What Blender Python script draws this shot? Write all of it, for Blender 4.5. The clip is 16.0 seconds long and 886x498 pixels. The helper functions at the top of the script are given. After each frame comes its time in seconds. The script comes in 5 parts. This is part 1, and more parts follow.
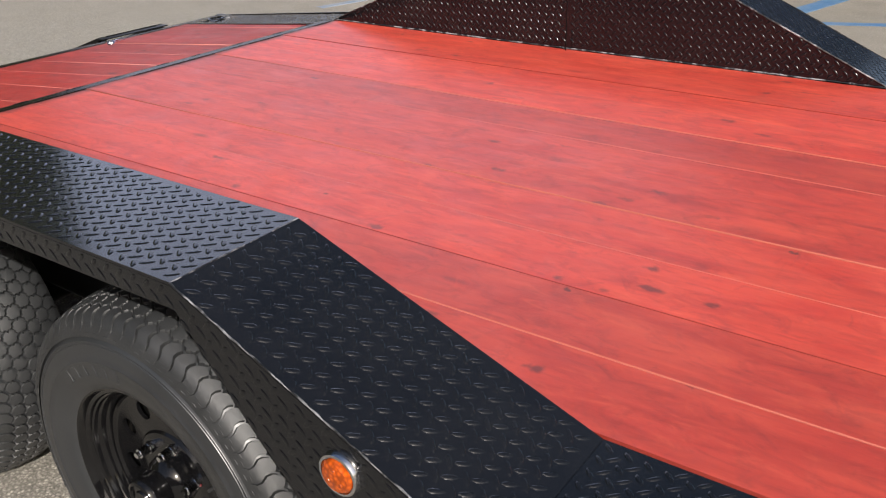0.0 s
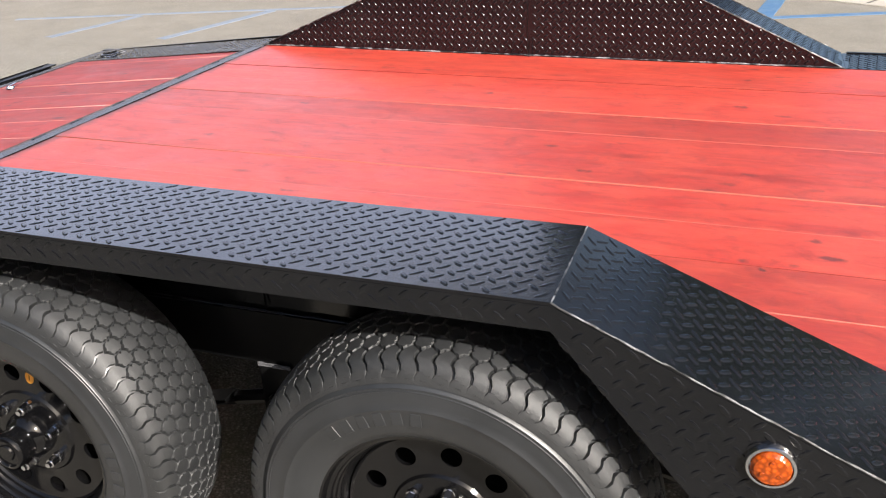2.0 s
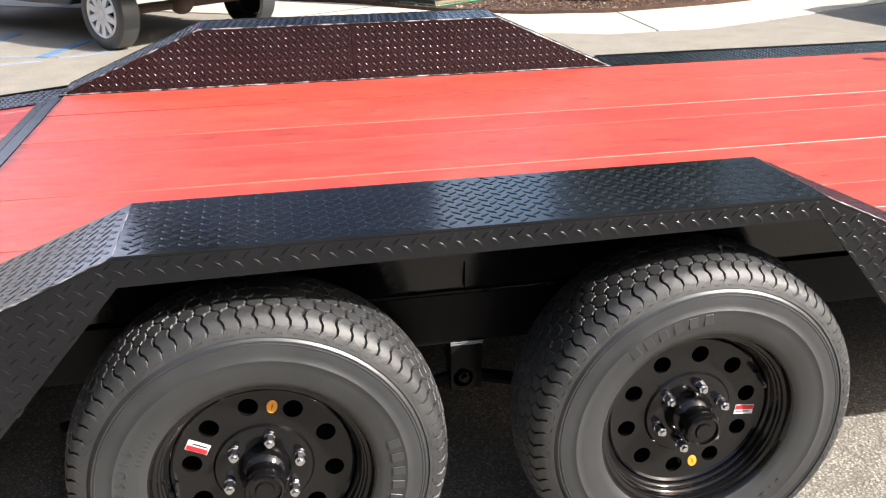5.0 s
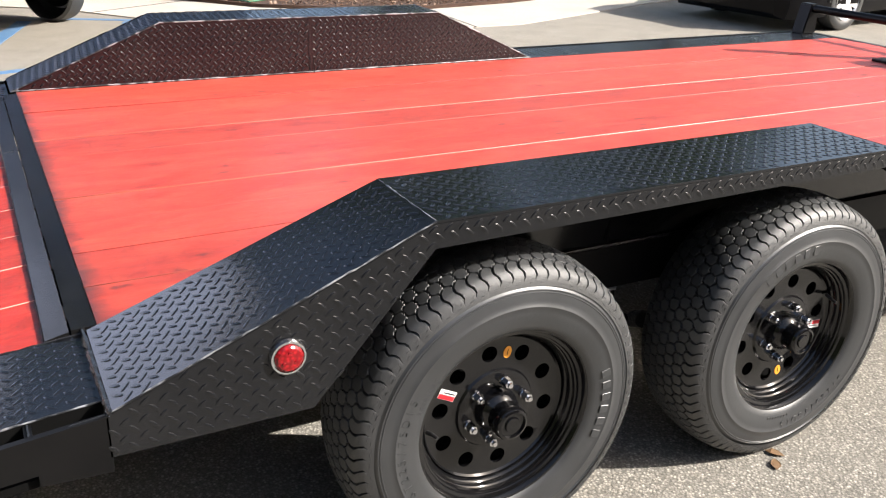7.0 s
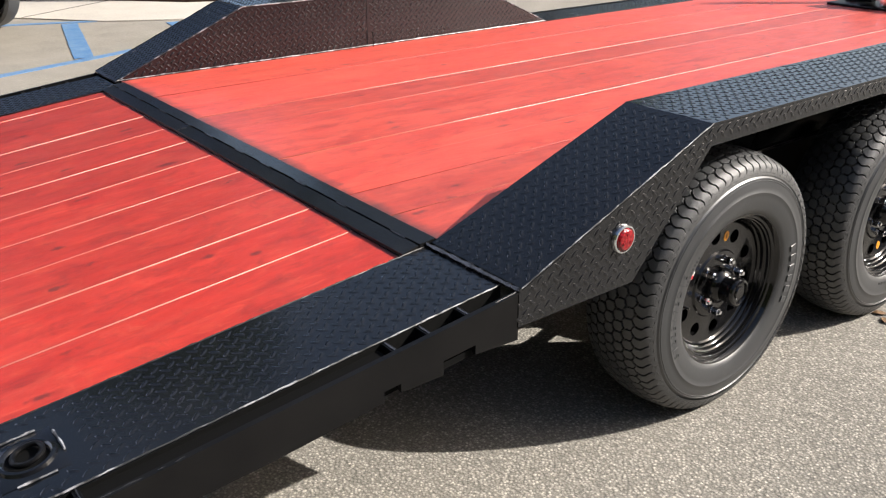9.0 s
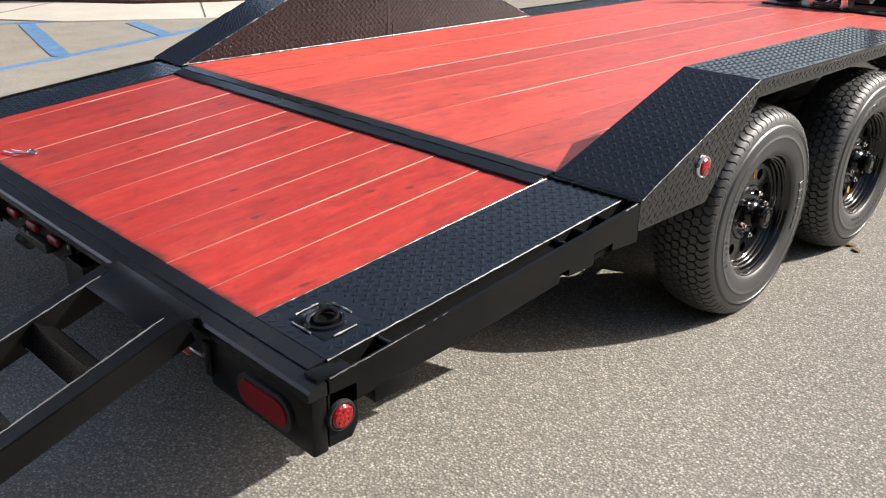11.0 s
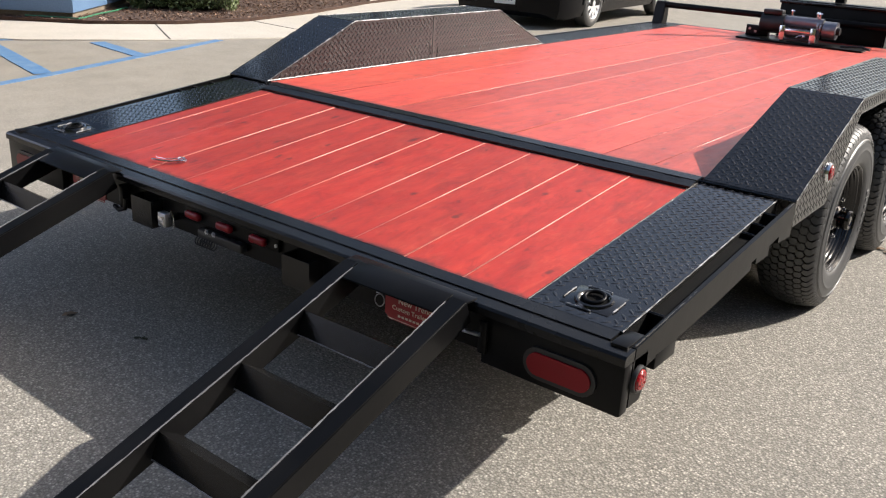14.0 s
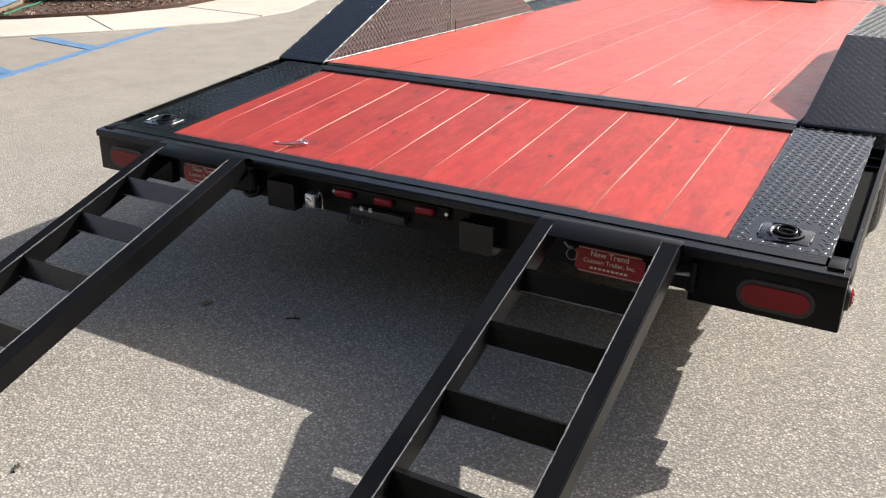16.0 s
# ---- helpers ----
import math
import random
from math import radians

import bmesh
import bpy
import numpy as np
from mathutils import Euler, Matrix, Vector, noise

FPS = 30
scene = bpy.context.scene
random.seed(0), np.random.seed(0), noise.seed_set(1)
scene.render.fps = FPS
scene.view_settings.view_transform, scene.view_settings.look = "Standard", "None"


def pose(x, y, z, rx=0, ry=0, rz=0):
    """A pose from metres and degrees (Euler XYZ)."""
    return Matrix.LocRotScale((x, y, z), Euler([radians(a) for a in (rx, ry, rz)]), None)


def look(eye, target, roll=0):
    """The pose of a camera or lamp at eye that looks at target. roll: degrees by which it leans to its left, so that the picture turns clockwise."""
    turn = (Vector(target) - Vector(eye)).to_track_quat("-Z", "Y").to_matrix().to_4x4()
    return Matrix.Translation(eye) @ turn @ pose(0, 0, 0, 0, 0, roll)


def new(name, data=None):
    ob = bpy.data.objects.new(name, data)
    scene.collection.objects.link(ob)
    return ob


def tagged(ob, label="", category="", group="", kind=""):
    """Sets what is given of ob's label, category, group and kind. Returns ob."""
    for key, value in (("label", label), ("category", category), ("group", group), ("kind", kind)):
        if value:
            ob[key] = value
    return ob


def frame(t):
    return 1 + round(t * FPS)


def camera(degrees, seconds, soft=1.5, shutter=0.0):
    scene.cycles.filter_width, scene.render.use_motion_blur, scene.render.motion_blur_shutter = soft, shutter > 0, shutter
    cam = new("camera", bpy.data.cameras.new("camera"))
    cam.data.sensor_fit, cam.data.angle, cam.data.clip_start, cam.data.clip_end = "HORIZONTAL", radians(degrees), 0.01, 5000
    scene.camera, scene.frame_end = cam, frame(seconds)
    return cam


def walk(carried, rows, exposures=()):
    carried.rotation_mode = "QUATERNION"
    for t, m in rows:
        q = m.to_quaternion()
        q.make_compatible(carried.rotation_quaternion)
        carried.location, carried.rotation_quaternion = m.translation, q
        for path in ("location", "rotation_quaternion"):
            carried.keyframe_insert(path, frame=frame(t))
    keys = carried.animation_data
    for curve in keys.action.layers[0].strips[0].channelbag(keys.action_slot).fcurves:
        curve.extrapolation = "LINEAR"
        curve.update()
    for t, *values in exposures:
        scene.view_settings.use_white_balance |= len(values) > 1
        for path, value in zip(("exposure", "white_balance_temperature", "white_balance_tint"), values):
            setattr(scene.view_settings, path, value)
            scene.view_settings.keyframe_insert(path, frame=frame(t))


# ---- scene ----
cam = camera(53.9, 16.0, soft=1.2)
PATH = [
    (0, (1.942, 4.285, 1.384), (0.485, 3.235, 0.505), -1.7),
    (0.5, (2.033, 4.134, 1.377), (0.56, 3.11, 0.492), -1.2),
    (1, (2.177, 3.96, 1.389), (0.618, 3.061, 0.516), -2.2),
    (1.5, (2.222, 3.769, 1.363), (0.591, 3.013, 0.488), -3.0),
    (2, (2.281, 3.575, 1.378), (0.583, 2.951, 0.525), -2.3),
    (2.5, (2.437, 3.381, 1.397), (0.676, 2.885, 0.588), -2.2),
    (3, (2.54, 3.179, 1.392), (0.746, 2.784, 0.601), -2.6),
    (3.2, (2.54, 3.102, 1.383), (0.735, 2.758, 0.593), -2.6),
    (5.3, (2.662, 2.237, 1.358), (0.888, 2.723, 0.573), -0.2),
    (5.5, (2.682, 2.127, 1.355), (0.936, 2.696, 0.562), 0.2),
    (6, (2.714, 1.874, 1.363), (1.022, 2.575, 0.559), 0.7),
    (6.5, (2.607, 1.673, 1.365), (0.949, 2.456, 0.567), 1.0),
    (7, (2.561, 1.444, 1.376), (0.946, 2.334, 0.6), 2.2),
    (7.5, (2.545, 1.137, 1.39), (0.975, 2.116, 0.632), 2.4),
    (8, (2.439, 0.938, 1.367), (0.881, 1.927, 0.596), 1.1),
    (8.5, (2.405, 0.74, 1.37), (0.884, 1.773, 0.582), 0.2),
    (9, (2.429, 0.496, 1.347), (0.975, 1.614, 0.549), -0.4),
    (9.2, (2.467, 0.409, 1.351), (1.041, 1.555, 0.543), -0.9),
    (11.3, (2.444, -0.355, 1.349), (1.174, 0.995, 0.599), 1.6),
    (11.5, (2.407, -0.372, 1.342), (1.168, 1.023, 0.62), 2.2),
    (12, (2.283, -0.457, 1.333), (1.097, 1.005, 0.658), 3.2),
    (12.5, (2.18, -0.578, 1.338), (0.991, 0.885, 0.671), 3.4),
    (13, (2.132, -0.782, 1.337), (0.966, 0.696, 0.663), 3.1),
    (13.5, (2.074, -0.968, 1.324), (0.937, 0.523, 0.629), 3.6),
    (14, (1.979, -1.06, 1.32), (0.849, 0.43, 0.611), 3.2),
    (14.5, (1.803, -1.135, 1.32), (0.704, 0.378, 0.611), 2.6),
    (15, (1.682, -1.266, 1.309), (0.63, 0.281, 0.601), 3.0),
    (15.5, (1.546, -1.499, 1.32), (0.588, 0.097, 0.587), 2.5),
    (16, (1.397, -1.642, 1.309), (0.486, -0.029, 0.555), 0.9),
]
walk(cam, [(t, look(eye, target, roll)) for t, eye, target, roll in PATH], exposures=[(0.0, 0.38), (0.5, 0.54), (1.5, 0.8), (3.0, 1.02), (5.5, 1.42), (6.5, 1.37), (7.5, 1.17), (8.5, 1.02), (11.5, 0.88), (12.5, 0.8), (14.5, 0.92), (16.0, 1.0)])

# ---- light ----
SUN = Vector((0.205, 0.272, 0.239)).normalized()
ELEV = math.asin(SUN.z)
world = bpy.data.worlds.new("world")
scene.world = world
world.use_nodes = True
wn = world.node_tree
sky = wn.nodes.new("ShaderNodeTexSky")
sky.sky_type = "NISHITA"
sky.sun_disc = False
sky.dust_density = 4.0
sky.air_density = 1.0
sky.sun_elevation = ELEV
sky.sun_rotation = math.atan2(SUN.x, SUN.y)
wn.links.new(sky.outputs[0], wn.nodes["Background"].inputs[0])
wn.nodes["Background"].inputs[1].default_value = 0.10
sun = new("sun", bpy.data.lights.new("sun", "SUN"))
sun.data.energy = 4.7
sun.data.angle = radians(0.5)
sun.data.color = (1.0, 0.945, 0.875)
sun.matrix_world = look(SUN * 30, (0, 0, 0))



# ---- materials ----
def mat(name, color=(0.5, 0.5, 0.5), rough=0.5, metal=0.0, coat=0.0):
    m = bpy.data.materials.new(name)
    m.use_nodes = True
    b = m.node_tree.nodes["Principled BSDF"]
    b.inputs["Base Color"].default_value = (*color, 1)
    b.inputs["Roughness"].default_value = rough
    b.inputs["Metallic"].default_value = metal
    b.inputs["Coat Weight"].default_value = coat
    b.inputs["Coat Roughness"].default_value = 0.14
    return m


class Nodes:
    """Short hand for a material's nodes."""

    def __init__(self, m, space="Object"):
        self.t = m.node_tree
        self.b = self.t.nodes["Principled BSDF"]
        self.co = self.add("ShaderNodeTexCoord").outputs[space]

    def add(self, kind, **ins):
        n = self.t.nodes.new(kind)
        for k, v in ins.items():
            self.put(n.inputs[k.replace("_", " ")], v)
        return n

    def put(self, socket, v):
        if isinstance(v, bpy.types.NodeSocket):
            self.t.links.new(v, socket)
        else:
            socket.default_value = v

    def map(self, scale, offset=None):
        n = self.add("ShaderNodeMapping", Vector=self.co, Scale=scale)
        if offset is not None:
            self.put(n.inputs["Location"], offset)
        return n.outputs[0]

    def noise(self, vec, scale, detail=4.0, rough=0.55, dist=0.0):
        return self.add("ShaderNodeTexNoise", Vector=vec, Scale=scale, Detail=detail, Roughness=rough, Distortion=dist).outputs["Fac"]

    def ramp(self, fac, *stops):
        n = self.add("ShaderNodeValToRGB", Fac=fac)
        e = n.color_ramp.elements
        while len(e) < len(stops):
            e.new(0.5)
        for s, (p, c) in zip(e, stops):
            s.position = p
            s.color = (c, c, c, 1) if isinstance(c, (int, float)) else (*c, 1)
        return n.outputs["Color"]

    def mix(self, fac, a, b, kind="MIX"):
        n = self.t.nodes.new("ShaderNodeMix")
        n.data_type, n.blend_type = "RGBA", kind
        for i, v in ((0, fac), (6, a), (7, b)):
            if not isinstance(v, bpy.types.NodeSocket) and i and len(v) == 3:
                v = (*v, 1)
            self.put(n.inputs[i], v)
        return n.outputs[2]

    def math(self, op, a, b=0.0):
        n = self.t.nodes.new("ShaderNodeMath")
        n.operation = op
        self.put(n.inputs[0], a)
        self.put(n.inputs[1], b)
        return n.outputs[0]

    def bump(self, height, strength, distance=0.01):
        n = self.add("ShaderNodeBump", Height=height, Strength=strength, Distance=distance)
        self.put(self.b.inputs["Normal"], n.outputs[0])


def paint(name, color, rough, dust=0.15, dust_col=(0.09, 0.085, 0.08), patch=5.0):
    m = mat(name, color, rough)
    n = Nodes(m)
    big = n.noise(n.map((1, 1, 1)), patch, 5)
    fine = n.noise(n.map((1, 1, 1)), 160.0, 3)
    d = n.math("MULTIPLY", n.ramp(big, (0.42, 0.0), (0.75 if patch < 20 else 0.54, 1.0)), dust)
    n.put(n.b.inputs["Base Color"], n.mix(d, color, dust_col))
    r = n.math("ADD", n.math("MULTIPLY", big, 0.18), rough - 0.09)
    n.put(n.b.inputs["Roughness"], r)
    n.bump(n.math("ADD", n.math("MULTIPLY", n.noise(n.map((1, 1, 1)), 14.0, 3), 0.7), n.math("MULTIPLY", fine, 0.06)), 0.12, 0.006)
    return m


M_PLATE = paint("black gloss tread plate", (0.005, 0.0055, 0.007), 0.14, 0.04)
M_PLATE.node_tree.nodes["Principled BSDF"].inputs["Coat Weight"].default_value = 0.25
M_PLATE.node_tree.nodes["Principled BSDF"].inputs["Specular IOR Level"].default_value = 0.36
M_LUG = paint("black gloss raised lugs", (0.005, 0.0055, 0.007), 0.25, 0.05)
M_LUG.node_tree.nodes["Principled BSDF"].inputs["Coat Weight"].default_value = 0.2
M_LUG.node_tree.nodes["Principled BSDF"].inputs["Specular IOR Level"].default_value = 0.36
M_FRAME = paint("black frame paint", (0.004, 0.004, 0.0044), 0.32, 0.05)
M_FRAME.node_tree.nodes["Principled BSDF"].inputs["Specular IOR Level"].default_value = 0.13
M_TOPBAR = paint("black worn bar", (0.005, 0.005, 0.0052), 0.24, 0.08)
M_TOPBAR.node_tree.nodes["Principled BSDF"].inputs["Specular IOR Level"].default_value = 0.27
M_WELD = paint("painted weld", (0.009, 0.009, 0.010), 0.26, 0.1, (0.06, 0.06, 0.06))
M_WELD.node_tree.nodes["Principled BSDF"].inputs["Specular IOR Level"].default_value = 0.5
M_BRIGHTBEAD = paint("bright grey bead with dark patches", (0.16, 0.16, 0.17), 0.35, 0.6, (0.02, 0.02, 0.02))
M_CHIPPED = paint("chipped bright weld", (0.27, 0.27, 0.285), 0.35, 1.0, (0.012, 0.012, 0.013), 26.0)
M_RIM = paint("gloss black wheel", (0.004, 0.004, 0.0045), 0.12, 0.02)
M_RIM.node_tree.nodes["Principled BSDF"].inputs["Specular IOR Level"].default_value = 0.48
M_CHROME = mat("chrome", (0.75, 0.75, 0.77), 0.14, 1.0)
M_STEEL = mat("zinc steel", (0.55, 0.56, 0.58), 0.32, 1.0)
M_GREYMETAL = mat("grey winch casing", (0.26, 0.265, 0.29), 0.32, 0.7)
# near-black that holds the shade of pockets and hollows; also dark print
M_DARK = mat("near-black shade and print", (0.0025, 0.0025, 0.0025), 0.9)
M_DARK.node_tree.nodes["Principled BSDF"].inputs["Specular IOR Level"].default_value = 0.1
M_PLASTIC = mat("black plastic", (0.015, 0.015, 0.016), 0.45)
M_WHITE = mat("white print", (0.8, 0.8, 0.78), 0.5)
M_GOLD = mat("pale print", (0.75, 0.68, 0.58), 0.5)
M_STICKRED = mat("red sticker", (0.6, 0.02, 0.03), 0.4)
M_STICKORANGE = mat("orange sticker", (0.80, 0.33, 0.03), 0.45)
M_SIGN = mat("red sign plate", (0.30, 0.008, 0.014), 0.4)


def lens_mat(name, col):
    m = mat(name, col, 0.16, coat=0.2)
    n = Nodes(m)
    v = n.add("ShaderNodeTexVoronoi", Vector=n.map((1, 1, 1)), Scale=140.0)
    n.put(n.b.inputs["Base Color"], n.mix(n.ramp(v.outputs["Distance"], (0.1, 0.0), (0.6, 1.0)), col, tuple(c * 0.45 for c in col)))
    n.bump(v.outputs["Distance"], 0.35, 0.003)
    return m


M_RED = lens_mat("red lens", (0.36, 0.006, 0.011))
M_AMBER = lens_mat("amber lens", (0.66, 0.105, 0.008))
M_REDDARK = mat("dark red lens", (0.19, 0.004, 0.009), 0.28)
M_REDDARK.node_tree.nodes["Principled BSDF"].inputs["Specular IOR Level"].default_value = 0.25


def speckle(name, a, b, scale, rough=0.85, bump=0.3, fine=60.0):
    m = mat(name, a, rough)
    n = Nodes(m)
    s = n.noise(n.map((1, 1, 1)), scale, 6, 0.6)
    f = n.noise(n.map((1, 1, 1)), fine, 4, 0.6)
    c = n.mix(n.ramp(s, (0.3, 0.0), (0.7, 1.0)), a, b)
    c = n.mix(n.math("MULTIPLY", n.ramp(f, (0.4, 0.0), (0.65, 1.0)), 0.35), c, tuple(x * 0.55 for x in a))
    n.put(n.b.inputs["Base Color"], c)
    n.bump(f, bump, 0.006)
    return m


def wood_red(name, value, orange, gloss):
    m = mat(name, rough=0.5)
    n = Nodes(m)
    rnd = n.add("ShaderNodeObjectInfo").outputs["Random"]
    off = n.add("ShaderNodeCombineXYZ", X=n.math("MULTIPLY", rnd, 37.0), Y=n.math("MULTIPLY", rnd, 91.0), Z=n.math("MULTIPLY", rnd, 13.0)).outputs[0]
    grain = n.noise(n.map((7.0, 0.8, 7.0), off), 5.0, 4, 0.5, 0.9)
    rings = n.add("ShaderNodeTexWave", Vector=n.map((1.5, 0.20, 1.5), off), Scale=2.2, Distortion=6.5, Detail=4.0, Detail_Scale=1.6).outputs["Fac"]
    fine = n.noise(n.map((60.0, 1.6, 60.0), off), 8.0, 4, 0.6, 0.3)
    blot = n.noise(n.map((5.0, 1.3, 5.0), off), 2.2, 8, 0.64, 0.8)
    wear = n.noise(n.map((5.0, 3.6, 5.0), off), 2.6, 9, 0.68, 1.2)
    smear = n.noise(n.map((4.5, 3.0, 4.5), off), 2.2, 9, 0.70, 1.4)
    base = n.mix(n.ramp(blot, (0.34, 0.0), (0.64, 1.0)), (0.44, 0.032 * orange, 0.0175 * orange), (0.57, 0.061 * orange, 0.031 * orange))
    base = n.mix(n.math("MULTIPLY", n.ramp(grain, (0.44, 0.0), (0.62, 1.0)), 0.26), base, (0.27, 0.011, 0.006))
    base = n.mix(n.math("MULTIPLY", n.ramp(rings, (0.55, 0.0), (0.95, 1.0)), 0.12), base, (0.17, 0.009, 0.007))
    base = n.mix(n.math("MULTIPLY", n.ramp(fine, (0.5, 0.0), (0.7, 1.0)), 0.12), base, (0.58, 0.065, 0.034))
    base = n.mix(n.math("MULTIPLY", n.ramp(wear, (0.56, 0.0), (0.68, 1.0)), 0.46), base, (0.62, 0.085, 0.045))
    base = n.mix(n.math("MULTIPLY", n.ramp(smear, (0.30, 1.0), (0.45, 0.0)), 0.38), base, (0.13, 0.010, 0.008))
    stain = n.noise(n.map((6.0, 3.6, 6.0), off), 2.2, 10, 0.74, 1.2)
    base = n.mix(n.math("MULTIPLY", n.ramp(stain, (0.54, 0.0), (0.66, 1.0)), 0.48), base, (0.20, 0.012, 0.009))
    kn = n.add("ShaderNodeTexVoronoi", Vector=n.map((3.6, 1.35, 3.6), off), Scale=1.0)
    kd = n.math("ADD", kn.outputs["Distance"], n.math("MULTIPLY", n.math("SUBTRACT", wear, 0.5), 0.06))
    base = n.mix(n.math("MULTIPLY", n.ramp(kd, (0.02, 1.0), (0.06, 0.0)), 0.8), base, (0.06, 0.010, 0.009))
    ring = n.ramp(kd, (0.05, 0.0), (0.10, 1.0), (0.2, 0.0))
    base = n.mix(n.math("MULTIPLY", ring, 0.3), base, (0.56, 0.07, 0.04))
    # long streaks where the stain took unevenly
    streak = n.noise(n.map((9.0, 2.2, 9.0), off), 3.0, 8, 0.66, 1.4)
    base = n.mix(n.math("MULTIPLY", n.ramp(streak, (0.53, 0.0), (0.66, 1.0)), 0.42), base, (0.20, 0.011, 0.008))
    base = n.mix(n.math("MULTIPLY", n.ramp(streak, (0.32, 1.0), (0.45, 0.0)), 0.42), base, (0.64, 0.098, 0.045))
    # short dark scuffs and specks
    sc = n.add("ShaderNodeTexVoronoi", Vector=n.map((16.0, 7.0, 16.0), off), Scale=1.0, Randomness=1.0)
    pick = n.add("ShaderNodeSeparateColor", Color=sc.outputs["Color"]).outputs[0]
    sd = n.math("ADD", sc.outputs["Distance"], n.math("MULTIPLY", n.math("SUBTRACT", n.noise(n.map((1, 1, 1), off), 45.0, 4), 0.5), 0.5))
    scuff = n.math("MULTIPLY", n.ramp(sd, (0.06, 1.0), (0.20, 0.0)), n.math("GREATER_THAN", pick, 0.72))
    base = n.mix(n.math("MULTIPLY", scuff, 0.75), base, (0.07, 0.012, 0.011))
    # small ragged knots with a dark heart, in a faint smudge, paler at the rim
    sk = n.add("ShaderNodeTexVoronoi", Vector=n.map((8.5, 6.5, 8.5), off), Scale=1.0, Randomness=1.0)
    some = n.math("GREATER_THAN", n.add("ShaderNodeSeparateColor", Color=sk.outputs["Color"]).outputs[1], 0.62)
    ragged = n.math("SUBTRACT", n.noise(n.map((1.6, 1, 1.6), off), 42.0, 6, 0.7), 0.5)
    kd2 = n.math("ADD", sk.outputs["Distance"], n.math("MULTIPLY", ragged, 0.5))
    halo = n.math("MULTIPLY", n.ramp(kd2, (0.08, 1.0), (0.34, 0.0)), some)
    base = n.mix(n.math("MULTIPLY", halo, 0.30 if gloss > 0.8 else 0.42), base, (0.15, 0.010, 0.008))
    rim = n.math("MULTIPLY", n.ramp(kd2, (0.04, 0.0), (0.09, 1.0), (0.15, 0.0)), some)
    base = n.mix(n.math("MULTIPLY", rim, 0.35), base, (0.60, 0.09, 0.055))
    core = n.math("MULTIPLY", n.ramp(kd2, (0.02, 1.0), (0.05, 0.0)), some)
    base = n.mix(n.math("MULTIPLY", core, 0.85), base, (0.05, 0.009, 0.008))
    # short saw and boot marks across the boards
    saw = n.noise(n.map((5.0, 26.0, 5.0), off), 3.0, 6, 0.7, 0.6)
    here = n.ramp(n.noise(n.map((1, 1, 1), off), 3.4, 3), (0.56, 0.0), (0.66, 1.0))
    saw = n.math("MULTIPLY", n.ramp(saw, (0.58, 0.0), (0.66, 1.0)), here)
    base = n.mix(n.math("MULTIPLY", saw, 0.34), base, (0.12, 0.010, 0.008))
    tone = n.math("MULTIPLY", n.math("ADD", n.math("MULTIPLY", rnd, 0.36), 0.80), value)
    hsv = n.add("ShaderNodeHueSaturation", Color=base, Value=tone)
    # black paint sprayed past the steel bars onto the plank ends
    y = n.add("ShaderNodeSeparateXYZ", Vector=n.co).outputs[1]
    ragged = n.math("MULTIPLY", n.math("SUBTRACT", n.noise(n.map((1, 1, 1), off), 16.0, 5, 0.65), 0.5), 0.06)
    spray = 0.0
    for at, way, reach in ((1.572, 1, 0.045), (1.486, -1, 0.016), (0.574, 1, 0.020)):
        d = n.math("MULTIPLY", n.math("SUBTRACT", y, at), way)
        near = n.ramp(n.math("ADD", n.math("DIVIDE", n.math("ADD", d, ragged), reach), 0.0), (0.0, 0.85), (1.0, 0.0))
        side = n.math("GREATER_THAN", d, -0.02)
        near = n.math("MULTIPLY", near, side)
        spray = near if spray == 0.0 else n.math("MAXIMUM", spray, near)
    n.put(n.b.inputs["Base Color"], n.mix(spray, hsv.outputs[0], (0.012, 0.012, 0.013)))
    varnish = n.noise(n.map((3.0, 2.0, 3.0), off), 2.4, 6, 0.6, 0.8)
    n.put(n.b.inputs["Roughness"], n.math("SUBTRACT", n.math("ADD", n.math("MULTIPLY", wear, 0.25), 0.52), n.math("MULTIPLY", n.ramp(varnish, (0.40, 0.0), (0.70, 1.0)), 0.14)))
    n.put(n.b.inputs["Specular IOR Level"], gloss * 0.8)
    n.put(n.b.inputs["Coat Weight"], 0.30 * gloss)
    n.put(n.b.inputs["Coat Roughness"], 0.28)
    h = n.math("ADD", n.math("MULTIPLY", fine, 0.5), n.math("MULTIPLY", grain, 0.5))
    n.bump(h, 0.25, 0.003)
    return m


M_WOOD = wood_red("red stained timber", 1.0, 1.0, 1.0)
M_WOODTAIL = wood_red("weathered red stained timber", 0.72, 0.62, 0.62)
# M_EDGE and M_EDGEMID: part of the edges' sun glint is in the colour
M_EDGE = mat("glossy plank edge, glint in colour", (0.52, 0.20, 0.155), 0.5)
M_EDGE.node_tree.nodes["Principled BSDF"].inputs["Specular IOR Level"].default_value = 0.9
# plank bottoms darkened to deepen the shade under the trailer; also an axle's brown
M_UNDER = speckle("darkened plank bottom and axle brown", (0.05, 0.03, 0.02), (0.08, 0.05, 0.035), 6.0)
M_EDGEMID = mat("glossy plank edge, fainter glint in colour", (0.47, 0.125, 0.085), 0.36)
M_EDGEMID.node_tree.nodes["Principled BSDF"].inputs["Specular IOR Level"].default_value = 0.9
M_EDGERED = mat("stained plank edge", (0.28, 0.03, 0.02), 0.42)
M_EDGERED.node_tree.nodes["Principled BSDF"].inputs["Specular IOR Level"].default_value = 0.8


